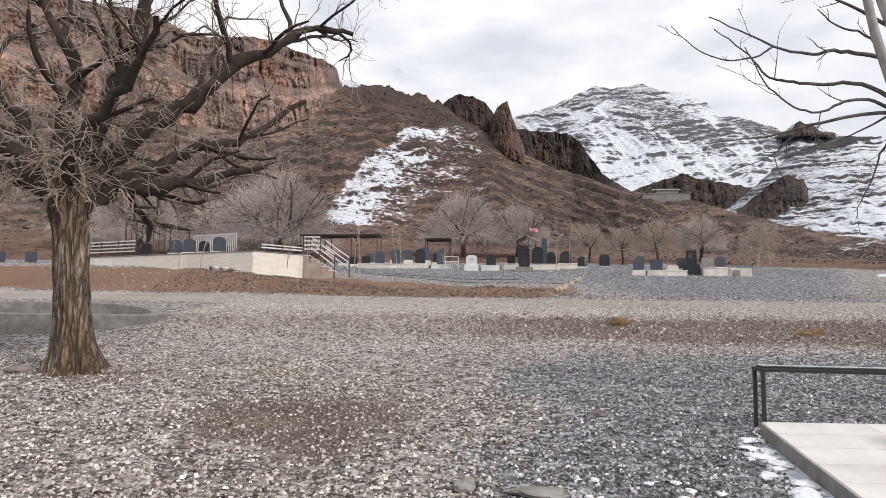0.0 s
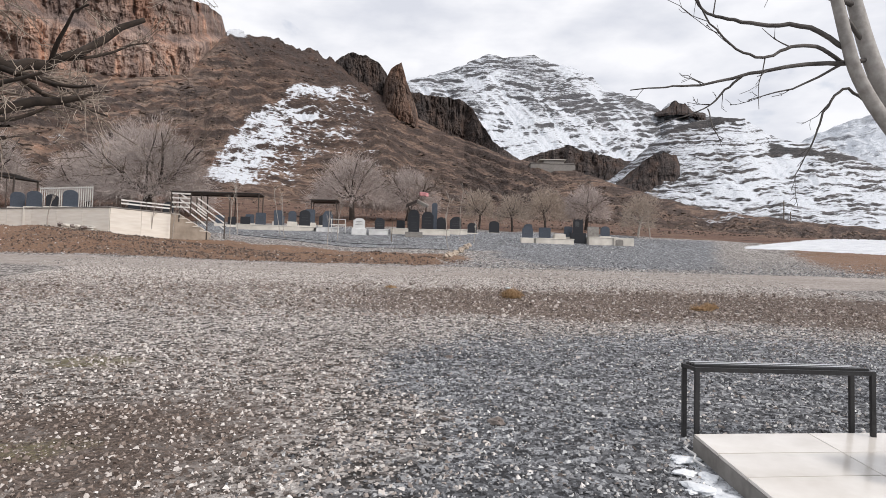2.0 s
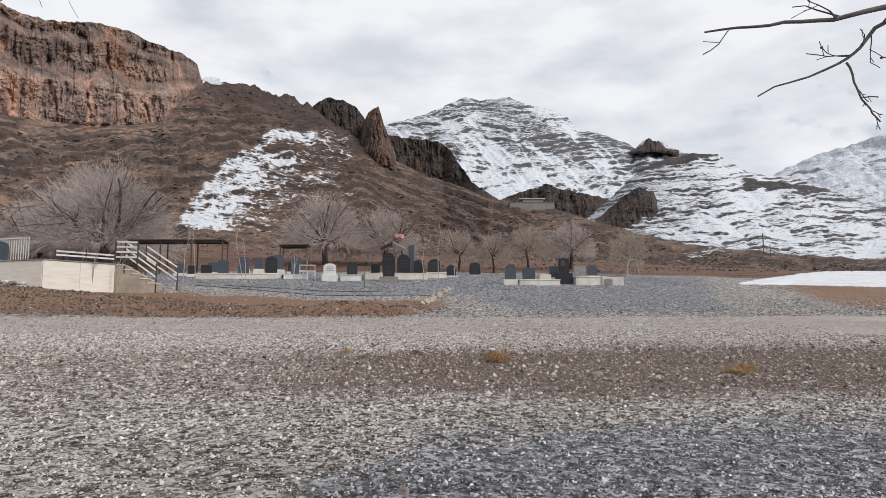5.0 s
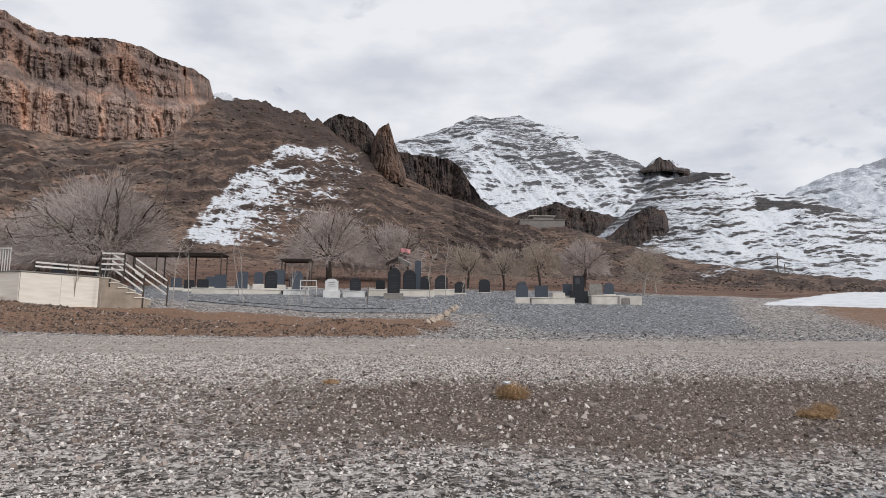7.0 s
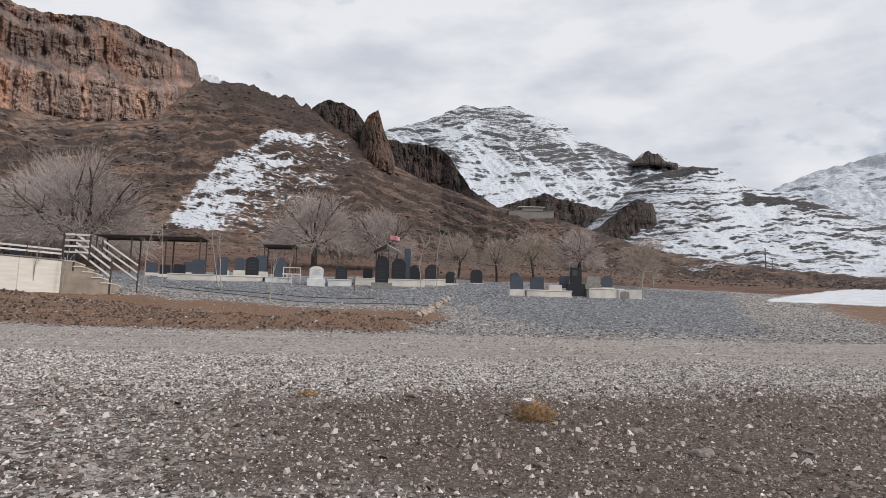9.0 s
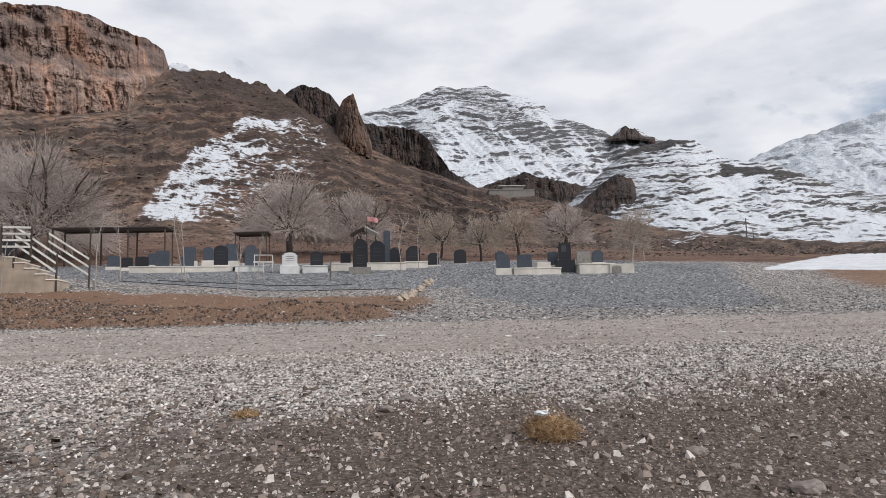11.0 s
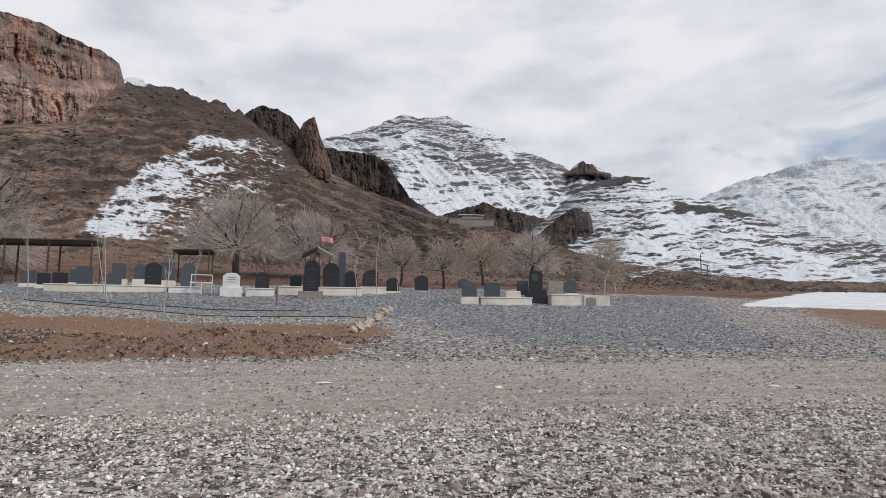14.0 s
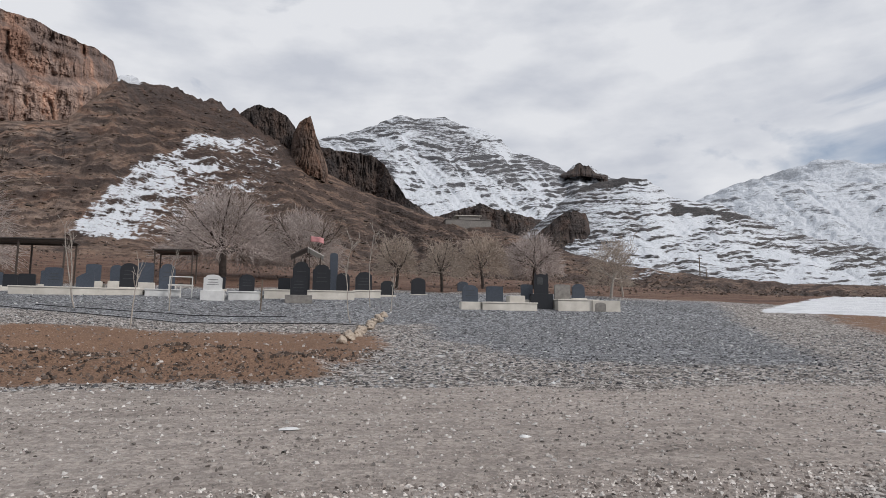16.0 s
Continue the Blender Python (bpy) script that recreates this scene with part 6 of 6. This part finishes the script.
def make_trees():
    old_tree()
    pale_tree()
    bare_tree(-20.3, 52, 11, 9.4, 12.0, 1.8, 0.42, "large spreading bare tree behind the terrace", 10, 1.25, 0.012)
    bare_tree(-4.1, 55.5, 12, 6.6, 8.4, 2.0, 0.26, "spreading bare tree behind the graves", 9, 1.1, 0.012)
    bare_tree(0.75, 57, 13, 5.6, 6.8, 1.7, 0.22, "bare tree with dense grey twigs", 8, 1.1, 0.012)
    bare_tree(6.45, 50.2, 14, 3.9, 3.2, 1.3, 0.10, "young bare tree with pale twigs", 6, 0.85, 0.009, twig=TWIG)
    bare_tree(8.68, 47.6, 15, 3.3, 3.0, 1.3, 0.09, "young bare tree with pale twigs", 6, 0.8, 0.009, twig=TWIG)
    bare_tree(12.4, 52.5, 16, 4.1, 4.2, 1.5, 0.11, "young bare tree with pale twigs", 6, 0.85, 0.010, twig=TWIG)
    bare_tree(16.4, 54.2, 17, 4.6, 5.0, 1.6, 0.16, "bare tree with leaning dark trunk", 7, 1.0, 0.010)
    bare_tree(17.6, 45.0, 18, 4.0, 3.0, 1.2, 0.09, "slender bare tree at end of graves", 6, 0.8, 0.009, bark=PALE_STEM, twig=TWIG)
    bare_tree(19.1, 46.5, 19, 4.1, 1.7, 1.9, 0.06, "thin upright bare sapling tree", 5, 0.6, 0.008, bark=PALE_STEM, twig=TWIG)
    bare_tree(-33, 52, 20, 7.6, 9.5, 2.0, 0.40, "large bare tree behind the dark canopy", 8, 1.0, 0.013)
    bare_tree(-26.5, 56, 22, 6.5, 8.0, 1.6, 0.25, "bare tree with dense grey twigs", 8, 1.0, 0.013)
    bare_tree(-41, 58, 23, 8, 10, 2.0, 0.35, "large bare tree on the slope", 8, 0.9, 0.014)
    for i, (x, y, h, lean) in enumerate([(-7.2, 38.0, 3.0, -0.25), (-3.85, 32.4, 2.1, -0.06), (-3.75, 37.4, 2.2, -0.1), (2.75, 35.0, 3.0, -0.30), (3.8, 38.9, 3.3, -0.16), (4.55, 38.0, 1.6, 0.1), (-11.6, 29.0, 1.9, 0.12), (-10.7, 29.3, 1.7, 0.12), (-8.6, 31.4, 2.8, 0.05), (-9.3, 36.0, 2.7, 0.04), (-6.7, 36.6, 2.7, -0.22), (-27, 35.5, 1.7, -0.1), (-15.6, 27.9, 2.0, 0.0)]):
        sapling(x, y, h, lean, 200 + i)
    t = thing("stake", pose(-0.52, 37.8, gz(-0.52, 37.8)), "thin grey wooden stake standing in gravel", "stake")
    part("shaft", square_bar((0, 0, -0.1), (0.03, 0, 1.2), 0.05), WOOD, t)


make_terrace()
make_stairs()
make_railings()
make_graves()
make_shrine()
make_yard()
make_trees()


# ---- loose gravel ----
def pebbles(name, label, xs, ys, sizes, material, seed, flat=0.6):
    rng = np.random.default_rng(seed)
    n = len(xs)
    chip = np.array([(-0.8, -0.7, -0.6), (0.8, -0.7, -0.6), (0.8, 0.7, -0.6), (-0.8, 0.7, -0.6), (-0.4, 0, 0.9), (0.4, 0, 0.9)], float)
    tri = np.array([(0, 1, 5), (0, 5, 4), (1, 2, 5), (2, 3, 4), (2, 4, 5), (3, 0, 4)])
    v = chip[None] * (1 + rng.uniform(-0.25, 0.25, (n, 6, 1))) + rng.normal(0, 0.13, (n, 6, 3))
    v *= np.stack([np.ones(n), rng.uniform(0.6, 1.0, n), rng.uniform(flat * 0.6, flat * 1.2, n)], 1)[:, None]
    a, b = rng.uniform(0, 2 * np.pi, n), rng.normal(0, 0.45, n)
    ca, sa, cb, sb = np.cos(a), np.sin(a), np.cos(b), np.sin(b)
    x, y, z = v[..., 0], v[..., 1] * cb[:, None] - v[..., 2] * sb[:, None], v[..., 1] * sb[:, None] + v[..., 2] * cb[:, None]
    v = np.stack([x * ca[:, None] - y * sa[:, None], x * sa[:, None] + y * ca[:, None], z], -1) * sizes[:, None, None]
    v += np.stack([xs, ys, ground_height(xs, ys) + sizes * 0.18], 1)[:, None]
    f = tri[None] + (np.arange(n) * 6)[:, None, None]
    me = mesh_from(name, v.reshape(-1, 3), f.reshape(-1, 3), material)
    tagged(new(name, me), label, "gravel", kind="stuff")


def make_gravel():
    rng = np.random.default_rng(12)

    def spread(n, y0, y1, power=1.0, wide=1.0, most=99.0):
        y = y0 + (y1 - y0) * rng.uniform(0, 1, n) ** power
        half = np.minimum((0.72 * (y + 4.5) + 1.2) * wide, most)
        x = 0.4 + rng.uniform(-1, 1, n) * half
        off = (x < 1.72 + 0.16 * (y - 2.4)) | (y > 2.36) | (x > 6.2)
        return x[off], y[off]
    # near gravel
    x, y = spread(150000, 0.2, 16.4, 1.1, 1.0, 9.0)
    z = zones(x, y)
    pick = rng.uniform(0, 1, len(x))
    blue = pick < z["blue"]
    brown = (~blue) & (pick < z["dirt"])
    keep_brown = brown & (rng.uniform(0, 1, len(x)) < 1.1)
    light = ~blue & ~brown & (pick > z["snow"])
    size = lambda n, lo, hi, k=2.4: lo + (hi - lo) * rng.uniform(0, 1, n) ** k
    pebbles("gravel_grey", "angular blue-grey crushed gravel", x[blue], y[blue], size(blue.sum(), 0.009, 0.023, 1.8), BLUE_STONES, 1, 0.75)
    pebbles("gravel_pale", "pale rounded gravel and small stones", x[light], y[light], size(light.sum(), 0.0075, 0.027, 2.8), LIGHT_STONES, 2, 0.72)
    pebbles("gravel_brown", "brown stones scattered on bare earth", x[keep_brown], y[keep_brown], size(keep_brown.sum(), 0.007, 0.026, 3.2), DIRT_STONES, 3, 0.75)
    # coarser stones on the strip before the road
    y = 12.3 + 4.2 * rng.uniform(0, 1, 42000)
    x = rng.uniform(-9, 11, 42000)
    ok = (y + 0.06 * (x - 1) < 16.1 + 0.4 * rng.normal(0, 1, len(x))) & (rng.uniform(0, 1, len(x)) < step(12.0, 13.6, y))
    pebbles("roadside_stones", "coarse pale stones along the road edge", x[ok], y[ok], size(ok.sum(), 0.008, 0.027, 3.0), LIGHT_STONES, 4, 0.72)
    y = rng.uniform(8.6, 13.8, 11000)
    x = rng.uniform(-8, 11, 11000)
    pebbles("earth_stones", "grey and brown stones on bare earth", x, y, size(len(x), 0.009, 0.050, 4.0), DIRT_STONES, 11, 0.75)
    # the road, the dirt strip and the far gravel
    x, y = spread(20000, 15.6, 21.8, 1.0, 1.0, 11.0)
    pebbles("road_stones", "small stones pressed into the dirt road", x, y, size(len(x), 0.008, 0.032, 3.6), ROAD_STONES, 5, 0.6)
    x, y = spread(17000, 21.2, 33.0)
    z = zones(x, y)
    on = rng.uniform(0, 1, len(x)) < z["red"]
    pebbles("earth_clods", "brown clods and stones on the dirt strip", x[on], y[on], size(on.sum(), 0.014, 0.055, 3.2), DIRT_STONES, 6)
    x, y = x[~on], y[~on]
    pebbles("gravel_far", "blue-grey gravel below the graves", x, y, size(len(x), 0.018, 0.05), BLUE_STONES, 7)
    x, y = rng.uniform(-15, 3.0, 12000), rng.uniform(21.4, 27.5, 12000)
    ok = rng.uniform(0, 1, len(x)) < zones(x, y)["red"]
    pebbles("earth_rubble", "dark brown rubble heaped on the dirt strip", x[ok], y[ok], size(ok.sum(), 0.012, 0.055, 2.8), SLOPE_STONES, 12, 0.9)
    x, y = spread(6000, 32.0, 47.0, 1.0, 0.85)
    ok = x < 19
    pebbles("gravel_graves", "grey gravel between the graves", x[ok], y[ok], size(ok.sum(), 0.02, 0.06), BLUE_STONES, 8)

    y = rng.uniform(48, 118, 7000)
    x = rng.uniform(-0.8, 0.8, 7000) * (y + 10)
    pebbles("heath_stones", "stones and dark tussocks on the brown heath", x, y, size(len(x), 0.04, 0.20, 4.0), SLOPE_STONES, 9, 0.7)


make_gravel()
